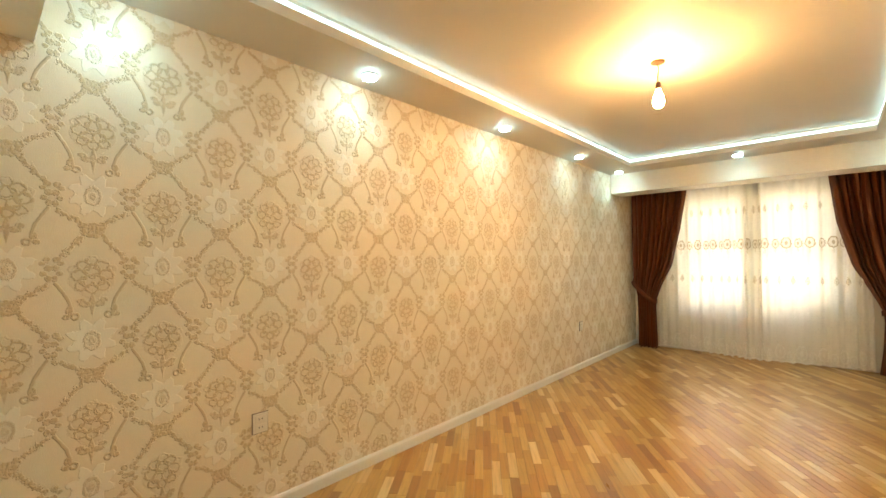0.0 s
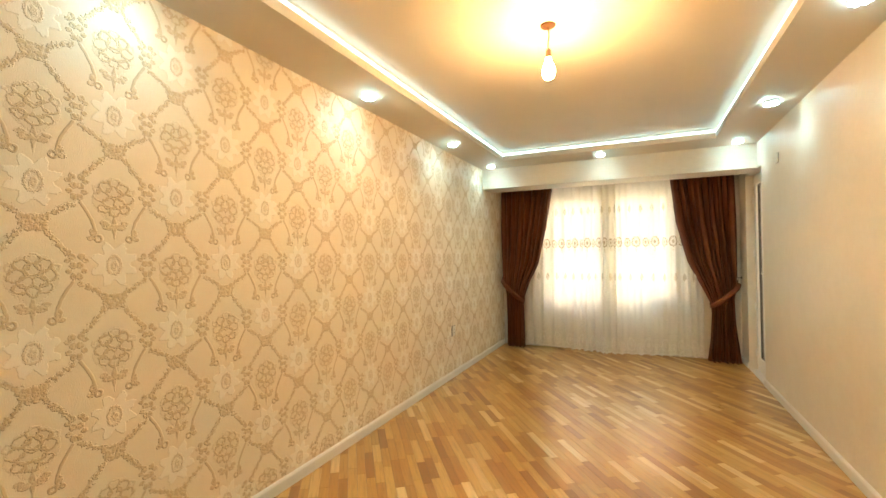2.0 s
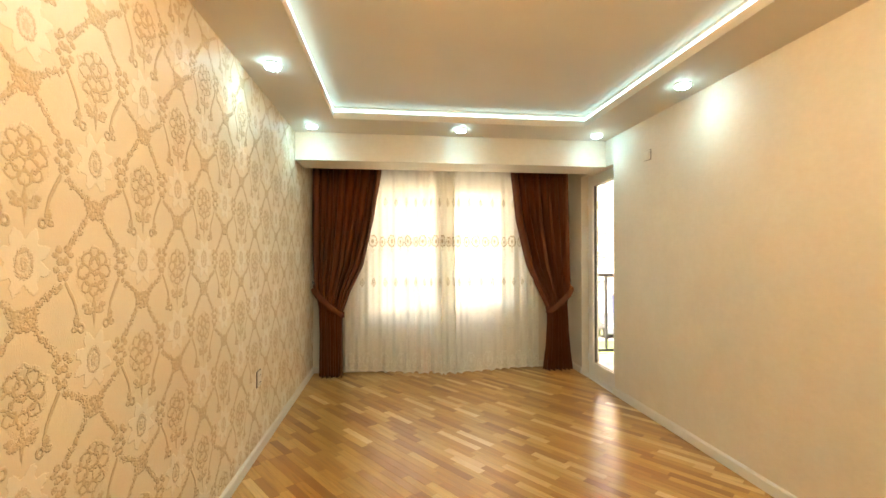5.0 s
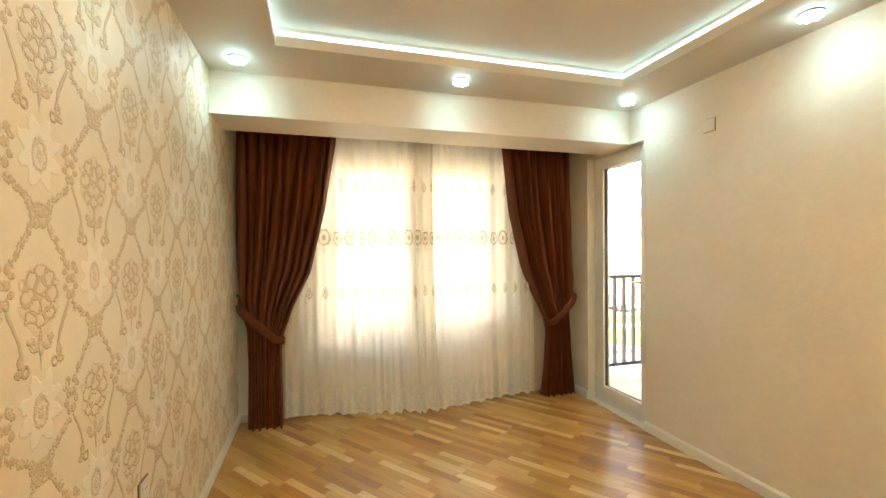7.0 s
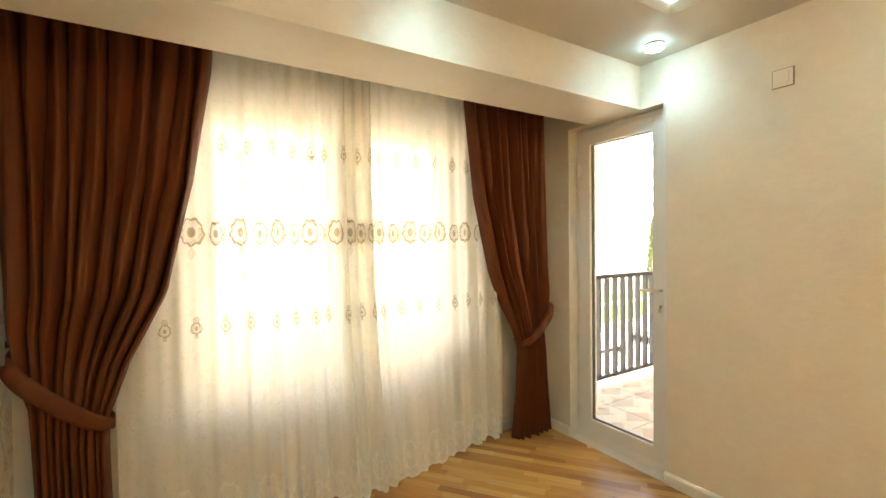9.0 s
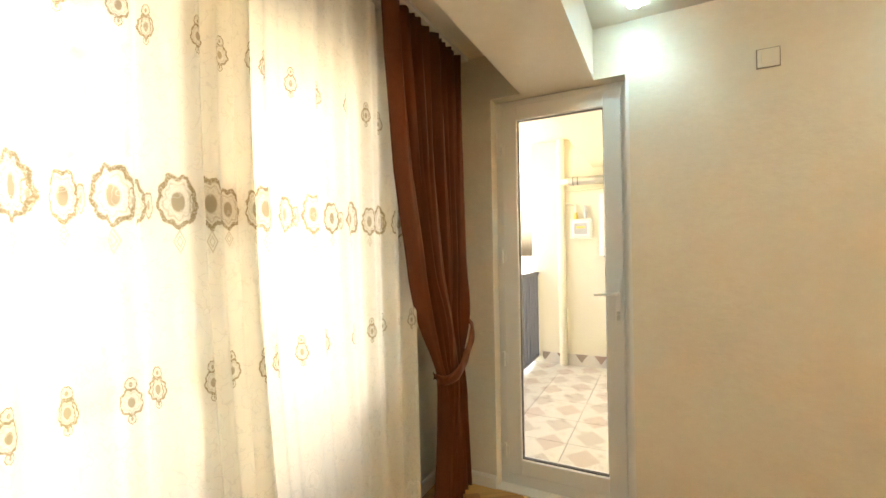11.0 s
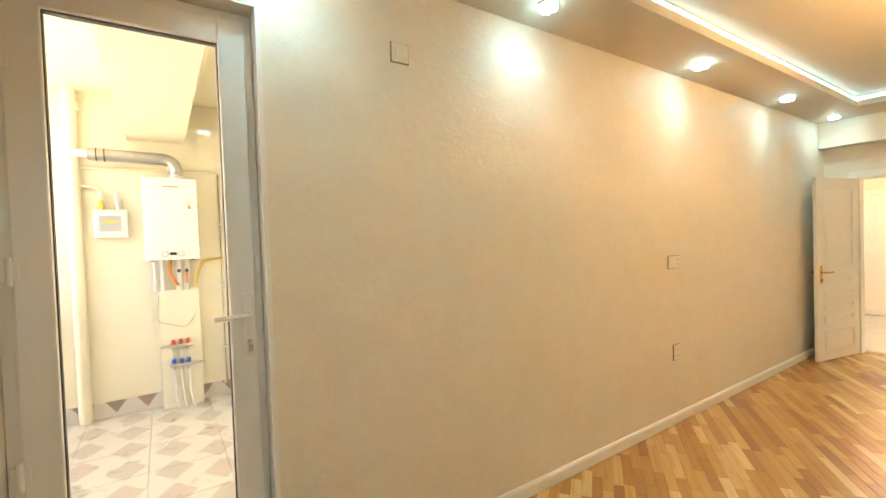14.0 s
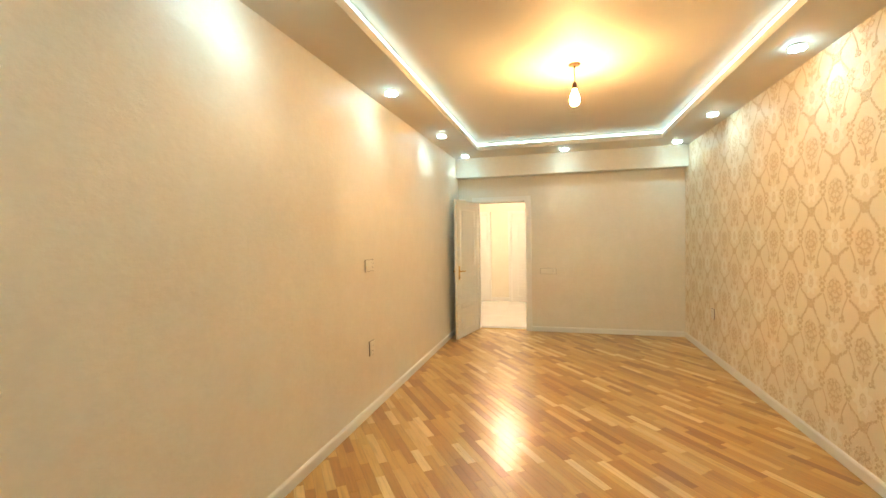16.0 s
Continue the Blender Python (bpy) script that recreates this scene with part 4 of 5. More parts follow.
pipe("downpipe", "cream vertical pipe against the balcony wall", [(XB - 0.055, 7.35, BF - 0.01), (XB - 0.055, 7.35, 2.83)], 0.045, BALCONY_WALL)
b = B()
rod(b, (XB - 0.055, 7.35, 2.66), (XB - 0.055, 7.35, 2.72), 0.06)
tagged(put("pipe_collar", b, BALCONY_WALL, True), "cream collar at the top of the pipe", "pipe")
pipe("gas_pipe", "thin cream gas pipe along the balcony wall", [(XB - 0.02, 7.30, 2.20), (XB - 0.02, 6.9, 2.205), (XB - 0.02, 6.32, 2.21), (XB - 0.02, 6.30, 2.19), (XB - 0.02, 6.30, 0.22), (XB - 0.02, 6.32, 0.20)], 0.011, BALCONY_WALL)
pipe("gas_pipe", "thin white riser pipe with clips in the corner", [(XB - 0.02, 6.23, 2.83), (XB - 0.02, 6.23, 0.26), (XB - 0.06, 6.25, 0.22)], 0.014, PVC)
for z in (0.55, 1.15, 1.72, 2.3):
    b = B(); box(b, XB - 0.04, XB, 6.21, 6.32, z - 0.012, z + 0.012, 0.003)
    tagged(put("pipe_clip", b, PVC), "white clip holding the riser pipes", "pipe clip")
pipe("meter_pipe", "bent cream pipe to the gas meter", [(XB - 0.02, 7.33, 2.04), (XB - 0.035, 7.26, 2.04), (XB - 0.05, 7.19, 2.01), (XB - 0.055, 7.18, 1.90)], 0.014, BALCONY_WALL, 6)

# gas meter
gm = thing("gas_meter", "small ivory gas meter with a grey dial window", "gas meter", (XB, 7.118, 1.73))
b = B(); box(b, -0.11, 0.0, -0.115, 0.115, -0.118, 0.118, 0.012)
part("case", b, PLASTIC, gm)
b = B(); box(b, -0.118, -0.108, -0.095, 0.095, -0.09, 0.09, 0.004)
part("bezel", b, PVC, gm)
b = B(); box(b, -0.122, -0.116, -0.075, 0.075, -0.065, 0.068, 0.002)
part("dial_window", b, painted("meter_window", (0.42, 0.44, 0.45), 0.2), gm, "grey dial window")
b = B(); box(b, -0.125, -0.121, -0.05, 0.05, 0.005, 0.03, 0.001)
part("counter", b, YELLOW, gm)
b = B(); rod(b, (-0.055, 0.06, 0.115), (-0.055, 0.06, 0.20), 0.018); rod(b, (-0.055, 0.06, 0.13), (-0.055, 0.06, 0.155), 0.028, sides=6)
part("inlet", b, YELLOW, gm)
b = B(); rod(b, (-0.055, -0.05, 0.115), (-0.055, -0.05, 0.27), 0.02); rod(b, (-0.055, -0.05, 0.18), (-0.055, -0.05, 0.22), 0.032); box(b, -0.09, -0.07, -0.062, -0.038, 0.20, 0.29, 0.004)
part("valve", b, STEEL, gm, "steel gas valve")

# boiler
bo = thing("wall_boiler", "white wall-hung gas boiler with two dials", "boiler", (XB, 6.69, 1.415))
b = B(); box(b, -0.30, 0.0, -0.197, 0.197, 0.0, 0.69, 0.012, 3)
part("case", b, ENAMEL, bo, "white enamel case", True)
b = B(); box(b, -0.315, -0.298, -0.199, 0.199, -0.004, 0.092, 0.010, 3)
panel = part("control_panel", b, ENAMEL, bo, "", True)
for y in (-0.058, 0.058):
    b = B(); rod(b, (-0.316, y, 0.046), (-0.320, y, 0.046), 0.025, sides=24)
    d = part("dial_rim", b, INK, bo)
    b = B(); rod(b, (-0.320, y, 0.046), (-0.334, y, 0.046), 0.020, 0.017, 24); box(b, -0.337, -0.333, y - 0.003, y + 0.003, 0.032, 0.062)
    part("dial", b, ENAMEL, bo, "white control dial")
b = B(); box(b, -0.3185, -0.314, -0.026, 0.026, 0.034, 0.060, 0.002)
part("display", b, SCREEN, bo, "small black display")
b = B(); box(b, -0.3025, -0.299, -0.06, 0.06, 0.610, 0.622)
part("badge", b, INK, bo, "grey lettering bar")
b = B(); box(b, -0.3025, -0.299, -0.012, 0.012, 0.315, 0.322)
part("badge", b, INK, bo)
b = B(); box(b, -0.3025, -0.299, -0.155, -0.115, 0.425, 0.50)
lab = part("energy_label", b, PVC, bo)
for z, m, wd in ((0.485, GREEN, 0.012), (0.468, YELLOW, 0.018), (0.451, ORANGE, 0.024), (0.436, RED, 0.028)):
    b = B(); box(b, -0.3045, -0.302, -0.120 - wd, -0.120, z - 0.006, z + 0.006)
    part("label_bar", b, m, bo)
b = B(); box(b, -0.3025, -0.299, -0.178, -0.166, 0.478, 0.488)
part("sticker", b, INK, bo)
b = B()
for y, x in ((0.15, 0.03), (-0.15, 0.03)):
    box(b, -0.28, -0.02, y - 0.012, y + 0.012, -0.016, 0.0)
part("bracket", b, INK, bo)

# flue
fl = thing("flue_pipe", "steel boiler flue bending towards the open balcony side", "flue", (XB, 6.62, 2.03))
fl.matrix_world = Matrix()
zf = 2.285
b = B(); rod(b, (XB - 0.15, 6.64, 2.10), (XB - 0.15, 6.64, 2.14), 0.052, sides=20)
part("collar", b, PVC, fl)
b = B(); tube(b, [(XB - 0.15, 6.64, 2.13), (XB - 0.15, 6.64, 2.19), (XB - 0.15, 6.665, 2.255), (XB - 0.15, 6.73, zf), (XB - 0.15, 6.80, zf)], 0.05, 18, 6)
part("elbow", b, STEEL, fl, "bent steel elbow", True)
b = B(); rod(b, (XB - 0.15, 6.79, zf), (XB - 0.15, 7.24, zf + 0.01), 0.05, sides=20); rod(b, (XB - 0.15, 6.80, zf), (XB - 0.15, 6.83, zf), 0.054, sides=20)
part("duct", b, STEEL, fl, "", True)
for i in range(5):
    b = B(); rod(b, (XB - 0.15, 7.10 + i * 0.026, zf + 0.006), (XB - 0.15, 7.108 + i * 0.026, zf + 0.006), 0.055, sides=20)
    part("rib", b, DARK if i % 2 else STEEL, fl)
b = B(); rod(b, (XB - 0.15, 7.23, zf + 0.01), (XB - 0.15, 7.44, zf + 0.013), 0.033, sides=16)
part("spigot", b, PVC, fl)

# boxed pipes under the boiler
b = B(); box(b, XB - 0.12, XB, 6.50, 6.815, BF - 0.012, 1.13, 0.006)
structure("pipe_casing", b, BALCONY_WALL, "plastered casing under the boiler", "casing")
for i, (y, m, lab) in enumerate(((6.83, PVC, "white"), (6.775, PVC, "white"), (6.65, PVC, "white"), (6.59, PVC, "white"))):
    b = B(); rod(b, (XB - 0.075, y, 1.13), (XB - 0.075, y, 1.42), 0.016)
    rod(b, (XB - 0.075, y, 1.13), (XB - 0.075, y, 1.16), 0.024); rod(b, (XB - 0.075, y, 1.37), (XB - 0.075, y, 1.42), 0.022, sides=6)
    if i > 1: rod(b, (XB - 0.075, y, 1.19), (XB - 0.075, y, 1.34), 0.024)
    tagged(put("boiler_pipe", b, m, True), "white plastic pipe from the boiler into the casing", "pipe", "boiler pipes")
    if i > 1:
        b = B(); rod(b, (XB - 0.10, y, 1.305), (XB - 0.104, y, 1.305), 0.016)
        tagged(put("pipe_valve", b, DARK), "dark valve cap on a boiler pipe", "valve")
pipe("gas_hose", "orange flexible hose beside the boiler pipes", [(XB - 0.10, 6.710, 1.410), (XB - 0.13, 6.720, 1.310), (XB - 0.12, 6.690, 1.220), (XB - 0.09, 6.660, 1.180)], 0.014, ORANGE, 6)
pipe("gas_hose", "orange sleeve round a boiler pipe", [(XB - 0.105, 6.590, 1.190), (XB - 0.107, 6.590, 1.290)], 0.012, ORANGE)
pipe("gas_hose", "yellow gas hose to the riser pipe", [(XB - 0.08, 6.530, 1.170), (XB - 0.09, 6.500, 1.290), (XB - 0.07, 6.450, 1.380), (XB - 0.05, 6.360, 1.390), (XB - 0.02, 6.300, 1.400)], 0.012, YELLOW, 6)
pipe("cable", "thin grey cable sagging on the casing", [(XB - 0.122, 6.810, 1.090), (XB - 0.126, 6.825, 0.890), (XB - 0.126, 6.730, 0.835), (XB - 0.126, 6.610, 0.810), (XB - 0.126, 6.530, 0.920)], 0.0025, GREYPLASTIC, 6)
for z, col, lab in ((0.645, RED, "red"), (0.473, BLUE, "blue")):
    man = thing("heating_manifold", f"brass heating manifold with {lab} valve caps", "manifold", (XB - 0.15, 6.665, z))
    b = B(); rod(b, (0, -0.09, 0), (0, 0.09, 0), 0.019); rod(b, (0, 0.07, 0), (0, 0.15 if lab == "red" else 0.09, 0), 0.012); rod(b, (0, -0.17 if lab == "blue" else -0.09, 0.0), (0, -0.07, 0), 0.012)
    part("body", b, STEEL, man, "nickel manifold bar", True)
    for y in (-0.055, 0.0, 0.055):
        b = B(); rod(b, (0, y, 0.015), (0, y, 0.055), 0.016, sides=8)
        part("cap", b, col, man)
        b = B(); rod(b, (0, y, -0.04), (0, y, -0.012), 0.014, sides=6)
        part("nut", b, STEEL, man)
for i, y in enumerate((6.61, 6.665, 6.72)):
    b = B(); tube(b, [(XB - 0.15, y, 0.45), (XB - 0.155, y - 0.005, 0.3), (XB - 0.16, y - 0.02 + 0.004 * i, 0.16), (XB - 0.18, y - 0.035, BF - 0.015)], 0.009, 8, 5)
    tube(b, [(XB - 0.15, y, 0.61), (XB - 0.15, y, 0.53)], 0.007, 8, 1)
    tagged(put("heating_pipe", b, PVC, True), "white plastic heating pipe running into the floor", "pipe", "heating pipes")

# balcony skirting tiles
sk = tagged(new("balcony_skirting"), "brown and white zigzag skirting tiles on the balcony", "skirting", kind="structure")
for y0, y1 in ((6.04, 6.26), (6.26, 6.495), (6.82, 7.02), (7.02, 7.24), (7.24, 7.46), (7.46, 7.62)):
    b = B(); box(b, XB - 0.012, XB - 0.001, y0 + 0.001, y1 - 0.001, BF - 0.012, BF + 0.12, 0.001, 1)
    part("tile", b, BSKIRT, sk)
x = W + 0.172
while x < XB - 0.05:
    b = B(); box(b, x + 0.001, min(x + 0.44, XB - 0.013) - 0.001, YI + 0.001, YI + 0.012, BF - 0.012, BF + 0.12, 0.001, 1)
    part("tile", b, BSKIRT, sk)
    x += 0.44
bf = tagged(new("balcony_floor"), "cream and taupe diamond patterned balcony tiles", "floor", kind="structure")
b = B(); box(b, 0.002, 0.438, 0.002, 0.438, -0.0215, -0.012, 0.0015, 1)
t0 = part("tile", b, BTILE, bf)
t0.matrix_basis = Matrix.Translation((W + 0.18, YI, BF))
for i in range(6):
    for j in range(4):
        if i or j:
            o = new("tile", t0.data); o.parent = bf
            o.matrix_basis = Matrix.Translation((W + 0.18 + 0.44 * i, YI + 0.44 * j, BF))

# ---- outside ----
GZ = -4.2
GRASS = painted("grass", (0.09, 0.16, 0.035), 0.9, 0.35, 0.8, 0.4)
ASPHALT = painted("asphalt", (0.22, 0.21, 0.20), 0.9, 0.15, 2.0, 0.2)
PAVE = painted("pale_paving", (0.34, 0.325, 0.30), 0.85, 0.12, 1.5, 0.1)
FACADE = painted("pale_render", (0.74, 0.72, 0.66), 0.8, 0.06, 0.5)
FACADE2 = painted("yellow_render", (0.68, 0.62, 0.44), 0.8, 0.06, 0.5)
FGLASS = painted("facade_glass", (0.18, 0.20, 0.22), 0.15, 0.2, 0.6)
LEAF = painted("leaves", (0.10, 0.14, 0.06), 0.8, 0.4, 3.0)
BARK = painted("bark", (0.16, 0.11, 0.075), 0.9, 0.3, 8.0)
b = B()
box(b, -300, 400, -200, 500, GZ - 1.0, GZ)
structure("ground", b, PAVE, "pale paving and bare ground round the houses", "ground")
for name, mat, y0, y1, z, lab, cat in (("road", ASPHALT, 17, 23.5, 0.02, "grey asphalt road", "road"), ("grass_strip", GRASS, 24, 28.5, 0.08, "green grass strip beside the road", "lawn"),
                                       ("road_far", ASPHALT, 34, 41, 0.02, "grey asphalt car park", "road"), ("grass_far", GRASS, 30.5, 33.2, 0.08, "narrow green lawn", "lawn")):
    b = B(); box(b, -60, 120, y0, y1, GZ - 0.2, GZ + z)
    structure(name, b, mat, lab, cat)


def car(m, paint, label):
    c = thing("parked_car", label, "car", group="parked cars")
    b = B()
    prof = [(-2.1, 0.35), (-2.15, 0.62), (-2.05, 0.86), (-1.1, 0.95), (-0.45, 1.40), (0.75, 1.43), (1.45, 1.02), (2.0, 0.92), (2.12, 0.62), (2.08, 0.32)]
    sides = []
    for y, s in ((-0.86, 1), (-0.80, 0), (0.80, 0), (0.86, 1)):
        sides.append([b.verts.new((x, y * (0.82 if z > 1.0 else 1), z)) for x, z in prof])
    for p, q in zip(sides, sides[1:]):
        for i in range(len(prof)):
            b.faces.new((p[i], p[(i + 1) % len(prof)], q[(i + 1) % len(prof)], q[i]))
    b.faces.new(sides[0]); b.faces.new(sides[-1][::-1])
    part("body", b, paint, c, "", True)
    for s in (-1, 1):
        b = B(); box(b, -0.75, 0.95, s * 0.735 - 0.02, s * 0.735 + 0.02, 1.0, 1.34, 0.02)
        part("side_window", b, FGLASS, c)
    b = B(); box(b, 1.05, 1.32, -0.62, 0.62, 1.06, 1.30, 0.02)
    part("windscreen", b, FGLASS, c)
    for x in (-1.3, 1.35):
        for s in (-1, 1):
            b = B(); rod(b, (x, s * 0.70, 0.32), (x, s * 0.89, 0.32), 0.32, sides=20)
            w = part("wheel", b, DARK, c)
            b = B(); rod(b, (x, s * 0.885, 0.32), (x, s * 0.90, 0.32), 0.19, sides=16)
            part("rim", b, STEEL, w)
    c.matrix_world = m
    return c


PAINTS = [painted("car_silver", (0.45, 0.46, 0.48), 0.25, metal=0.4), painted("car_dark", (0.05, 0.06, 0.08), 0.25), painted("car_white", (0.75, 0.75, 0.74), 0.25), painted("car_blue", (0.06, 0.10, 0.22), 0.25)]
for x, y, r, p, lab in ((12.5, 19.0, 4, 3, "dark blue car parked on the road below"), (18.5, 19.3, 2, 0, "silver car parked on the road below"), (24.5, 19.2, 0, 2, "white car parked on the road below"),
                        (16, 31.0, 85, 1, "black car parked beside the lawn"), (22, 36.5, 88, 2, "white car in the car park"), (27, 36.5, 92, 0, "silver car in the car park"), (33, 36.6, 90, 1, "dark car in the car park")):
    car(pose(x, y, GZ + 0.03, 0, 0, r), PAINTS[p], lab)

kiosk = thing("blue_kiosk", "small blue metal kiosk beside the car park", "kiosk", (19.0, 33.8, GZ))
b = B(); box(b, -1.0, 1.0, -0.8, 0.8, 0.0, 2.5, 0.04)
part("body", b, BLUE, kiosk)
b = B(); box(b, -1.15, 1.15, -0.95, 0.95, 2.5, 2.65, 0.03)
part("roof", b, PVC, kiosk)
b = B(); box(b, -0.6, 0.6, -0.83, -0.79, 1.0, 2.0, 0.01)
part("hatch", b, FGLASS, kiosk)


def block(x0, y0, width, depth, storeys, m, label):
    h = thing("apartment_building", label, "building", (x0, y0, GZ), "apartment buildings")
    b = B(); box(b, 0, width, 0, depth, 0, storeys * 3.0 + 0.8)
    part("wall", b, m, h)
    b = B(); box(b, -0.3, width + 0.3, -0.3, depth + 0.3, storeys * 3.0 + 0.8, storeys * 3.0 + 1.1)
    part("roof", b, CONCRETE, h)
    pane = B(); box(pane, 0, 1.5, -0.06, 0.02, 0, 1.5)
    fr = B()
    for q in ((0, 1.5, 0, 0.08), (0, 1.5, 1.42, 1.5), (0, 0.08, 0.08, 1.42), (1.42, 1.5, 0.08, 1.42), (0.71, 0.79, 0.08, 1.42)):
        box(fr, q[0], q[1], -0.10, -0.061, q[2], q[3])
    win_me, fr_me, bal_me = None, None, None
    for s in range(storeys):
        for i in range(int(width // 3.4)):
            x, z = 1.0 + 3.4 * i, 1.0 + 3.0 * s
            if win_me is None:
                o = part("window", pane, FGLASS, h); win_me = o.data
                f = put("window_frame", fr, PVC); fr_me = f.data
            else:
                o = new("window", win_me); o.parent = h
                f = new("window_frame", fr_me)
            f.parent = o
            o.matrix_basis = Matrix.Translation((x, 0, z))
            if i % 2 == 0:
                if bal_me is None:
                    q = B(); box(q, -0.4, 2.0, -1.2, 0.0, -0.95, -0.8); box(q, -0.4, 2.0, -1.2, -1.12, -0.8, 0.15); box(q, -0.4, -0.32, -1.12, 0, -0.8, 0.15); box(q, 1.92, 2.0, -1.12, 0, -0.8, 0.15)
                    o = part("balcony", q, PVC, h); bal_me = o.data
                else:
                    o = new("balcony", bal_me); o.parent = h
                o.matrix_basis = Matrix.Translation((x, 0, z))


block(4, 52, 24, 14, 9, FACADE, "pale apartment block with windows and balconies")
block(34, 56, 26, 14, 8, FACADE2, "yellowish apartment block with balconies")
block(70, 50, 40, 16, 9, FACADE, "distant pale apartment block")


def cypress(x, y, h, r, seed, label):
    rng = random.Random(seed)
    t = thing("cypress_tree", label, "tree", (x, y, GZ))
    b = B(); rod(b, (0, 0, 0), (0, 0, h * 0.9), 0.14, 0.03, 8)
    part("trunk", b, BARK, t)
    verts, faces = [], []
    for i in range(1800):
        z = rng.uniform(0.06, 1.0)
        rad = r * (1 - z) ** 0.55 * min(1, z * 6) * rng.uniform(0.45, 1.08)
        a = rng.uniform(0, math.tau)
        c = Vector((rad * math.cos(a), rad * math.sin(a), z * h))
        d = Vector((rng.uniform(-1, 1), rng.uniform(-1, 1), rng.uniform(0.2, 1.4))).normalized() * rng.uniform(0.16, 0.32)
        e = Vector((rng.uniform(-1, 1), rng.uniform(-1, 1), rng.uniform(-1, 1))).normalized() * 0.09
        k = len(verts)
        verts += [c - d, c + e, c + d, c - e]
        faces.append((k, k + 1, k + 2, k + 3))
    me = bpy.data.meshes.new("crown"); me.from_pydata(verts, [], faces); me.materials.append(LEAF)
    o = new("crown", me); o.parent = t


def tree(x, y, h, r, seed, label):
    rng = random.Random(seed)
    t = thing("street_tree", label, "tree", (x, y, GZ))
    b = B(); rod(b, (0, 0, 0), (0.1, 0, h * 0.45), 0.16, 0.10, 10)
    tips = []
    for i in range(7):
        a = math.tau * i / 7 + rng.uniform(-0.3, 0.3)
        tip = Vector((r * 0.6 * math.cos(a), r * 0.6 * math.sin(a), h * rng.uniform(0.62, 0.88)))
        tips.append(tip)
        rod(b, (0.1, 0, h * rng.uniform(0.34, 0.44)), tip, 0.07, 0.02, 6)
    part("trunk", b, BARK, t)
    verts, faces = [], []
    for i in range(2600):
        base = rng.choice(tips)
        c = base + Vector((rng.gauss(0, 1), rng.gauss(0, 1), rng.gauss(0, 0.7))) * r * 0.30
        d = Vector((rng.uniform(-1, 1), rng.uniform(-1, 1), rng.uniform(-1, 1))).normalized() * 0.15
        e = Vector((rng.uniform(-1, 1), rng.uniform(-1, 1), rng.uniform(-1, 1))).normalized() * 0.09
        k = len(verts)
        verts += [c - d, c + e, c + d, c - e]
        faces.append((k, k + 1, k + 2, k + 3))
    me = bpy.data.meshes.new("crown"); me.from_pydata(verts, [], faces); me.materials.append(LEAF)
    o = new("crown", me); o.parent = t


cypress(39, 28.7, 8.0, 0.8, 2, "slim dark cypress behind the car park")
cypress(26, 29.5, 3.2, 0.7, 4, "small conifer on the lawn")
tree(19.5, 45, 9, 2.6, 6, "leafy street tree before the apartment block")
tree(28, 46, 7, 2.2, 7, "leafy street tree beside the car park")

# ---- parquet, laid on the diagonal ----
b = B()
box(b, -0.05, W + 0.05, -0.05, L + 0.05, -0.12, -0.0085)
structure("subfloor", b, CONCRETE, "grey screed under the parquet", "floor")
floor = tagged(new("floor"), "varnished oak parquet laid diagonally in mixed brown tones", "floor", kind="structure")
SW, GAP = 0.060, 0.0005
LAY = radians(53)
ca, sa = math.cos(LAY), math.sin(LAY)


def stave_verts(s0, s1, k):
    """Corners, in the plan, of the stave in row k from s0 to s1 along it."""
    out = []
    for s, r in ((s0 + GAP, k * SW + GAP), (s1 - GAP, k * SW + GAP), (s1 - GAP, (k + 1) * SW - GAP), (s0 + GAP, (k + 1) * SW - GAP)):
        out.append((ca * s + sa * r, -sa * s + ca * r))
    return out


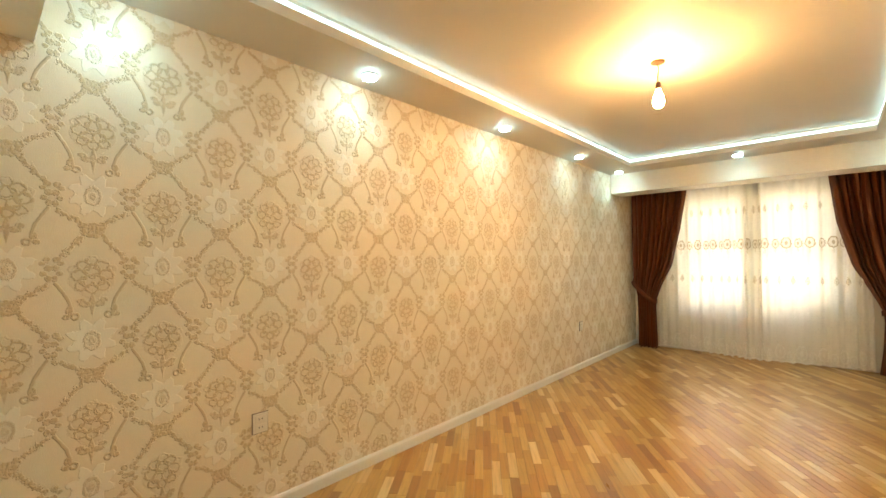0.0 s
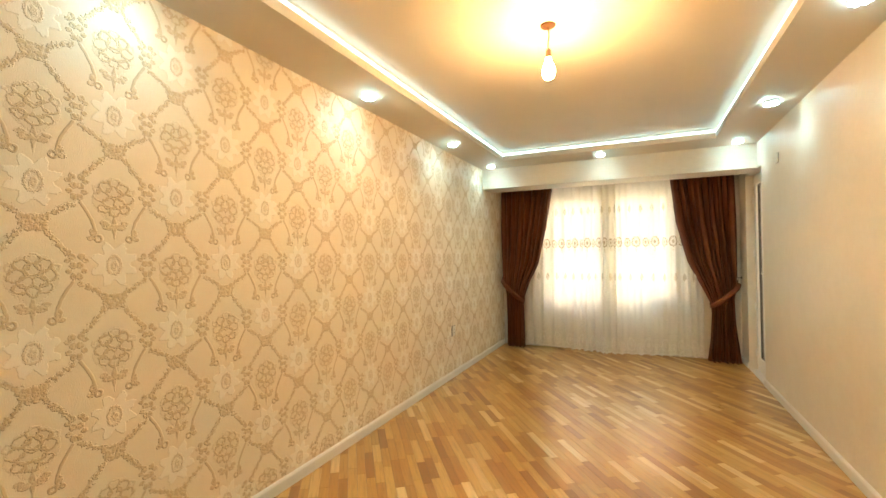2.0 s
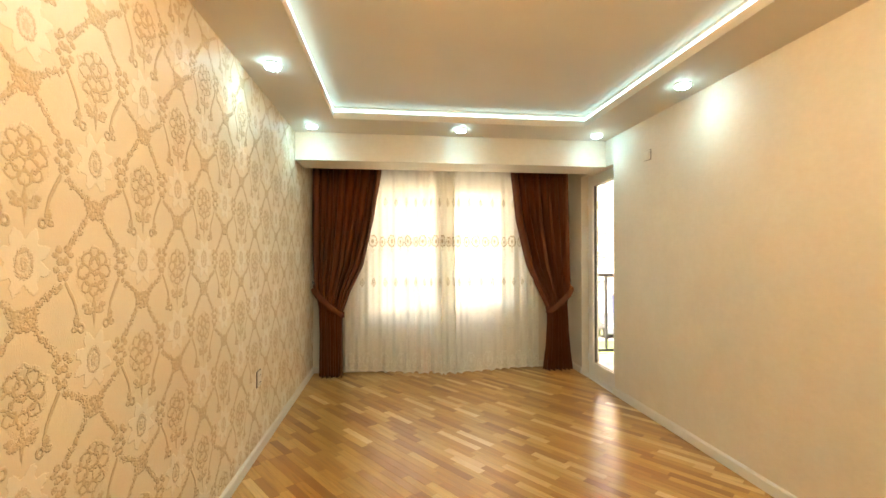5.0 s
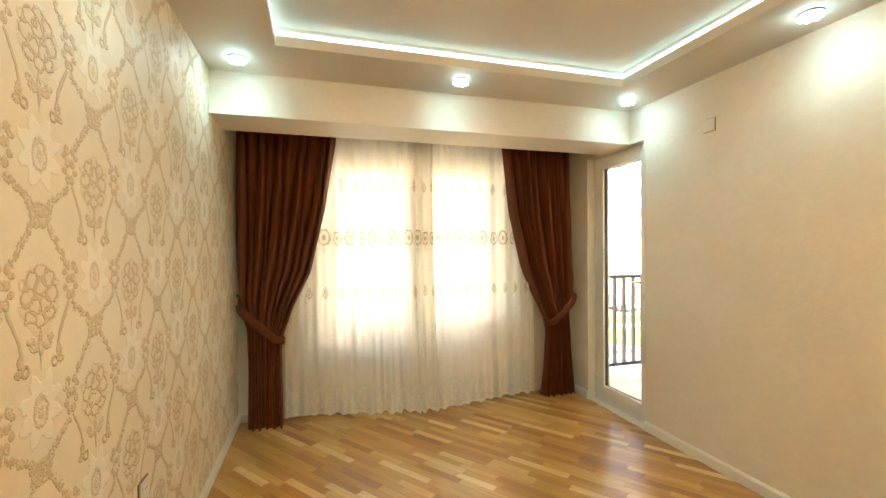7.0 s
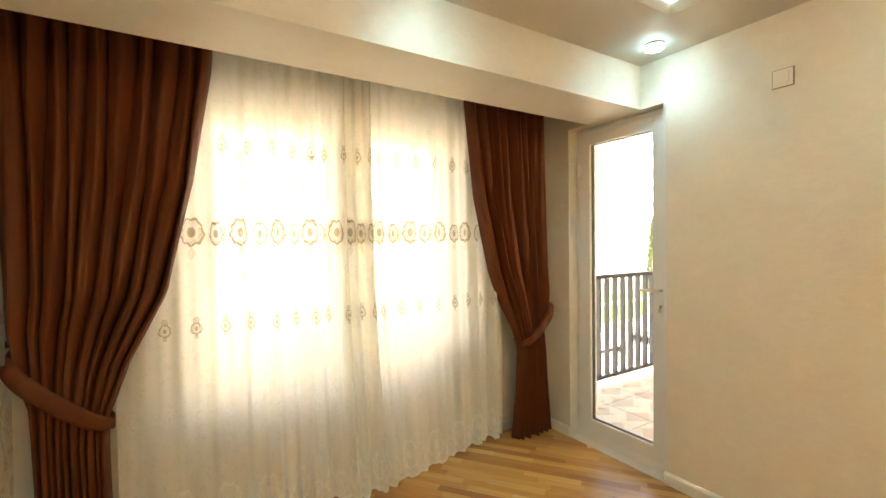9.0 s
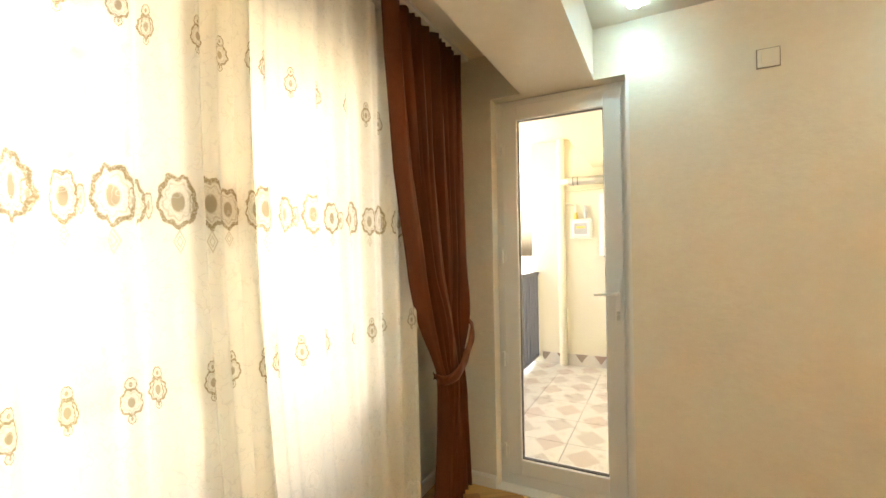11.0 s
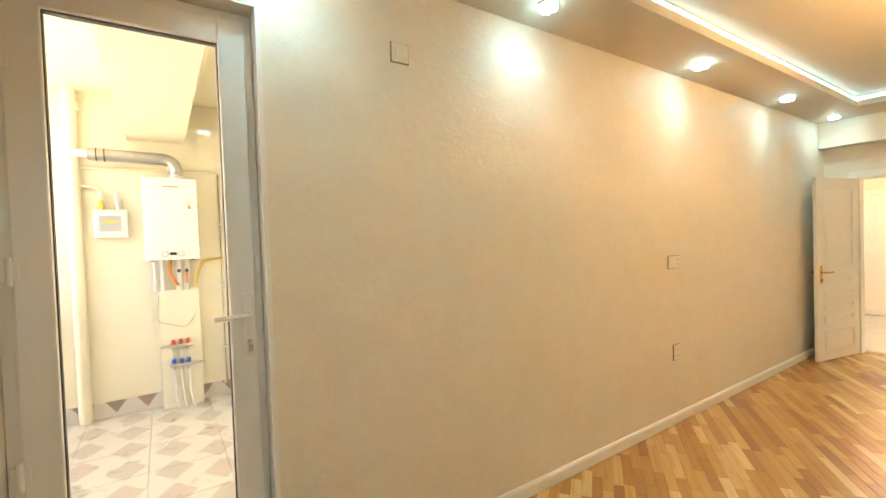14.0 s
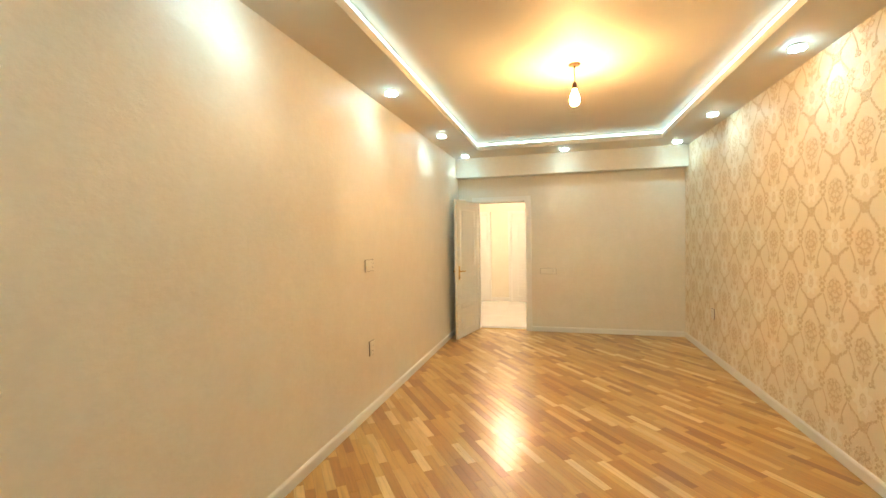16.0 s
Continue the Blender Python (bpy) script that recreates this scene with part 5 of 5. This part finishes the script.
def clipped(poly, x0, x1, y0, y1):
    for axis, lim, sign in ((0, x0, 1), (0, x1, -1), (1, y0, 1), (1, y1, -1)):
        res = []
        for p, q in zip(poly, poly[1:] + poly[:1]):
            ip, iq = sign * (p[axis] - lim) >= 0, sign * (q[axis] - lim) >= 0
            if ip: res.append(p)
            if ip != iq:
                t = (lim - p[axis]) / (q[axis] - p[axis])
                res.append((p[0] + t * (q[0] - p[0]), p[1] + t * (q[1] - p[1])))
        poly = res
        if len(poly) < 3: return []
    return poly


rng = random.Random(11)
LENGTHS = (0.29, 0.37, 0.45)
shared = {}
for ln in LENGTHS:
    b = B()
    box(b, GAP, ln - GAP, GAP, SW - GAP, -0.008, 0.0, 0.0006, 1)
    me = bpy.data.meshes.new("stave"); b.to_mesh(me); b.free(); me.materials.append(STAVE)
    shared[ln] = me
verts, faces, count = [], [], 0
turn = pose(0, 0, 0, 0, 0, -53)
for k in range(-3, 138):
    s = -6.3 - rng.uniform(0, 0.5)
    while s < 3.0:
        ln = rng.choice(LENGTHS)
        poly = stave_verts(s, s + ln, k)
        inside = clipped(poly, 0.003, W - 0.003, -0.03, L - 0.003)
        if len(inside) >= 3:
            whole = all(0.01 < x < W - 0.01 and 0.01 < y < L - 0.01 for x, y in poly)
            cy = sum(p[1] for p in poly) / 4
            if whole and 3.2 < cy < 6.9 and count < 300:
                o = new("stave", shared[ln]); o.parent = floor
                o.matrix_basis = Matrix.Translation((ca * s + sa * k * SW, ca * k * SW - sa * s, 0)) @ turn
                count += 1
            else:
                n0, m = len(verts), len(inside)
                cx, cyy = sum(p[0] for p in inside) / m, sum(p[1] for p in inside) / m
                verts += [(x, y, -0.008) for x, y in inside] + [(x, y, -0.0006) for x, y in inside]
                verts += [(x + (cx - x) * 0.004, y + (cyy - y) * 0.004, 0.0) for x, y in inside]
                for i in range(m):
                    j = (i + 1) % m
                    faces.append((n0 + i, n0 + j, n0 + m + j, n0 + m + i))
                    faces.append((n0 + m + i, n0 + m + j, n0 + 2 * m + j, n0 + 2 * m + i))
                faces.append(tuple(n0 + 2 * m + i for i in range(m)))
        s += ln
me = bpy.data.meshes.new("staves")
me.from_pydata(verts, [], faces)
me.materials.append(STAVES)
o = new("staves", me)
o.parent = floor
tagged(o, kind="stuff")
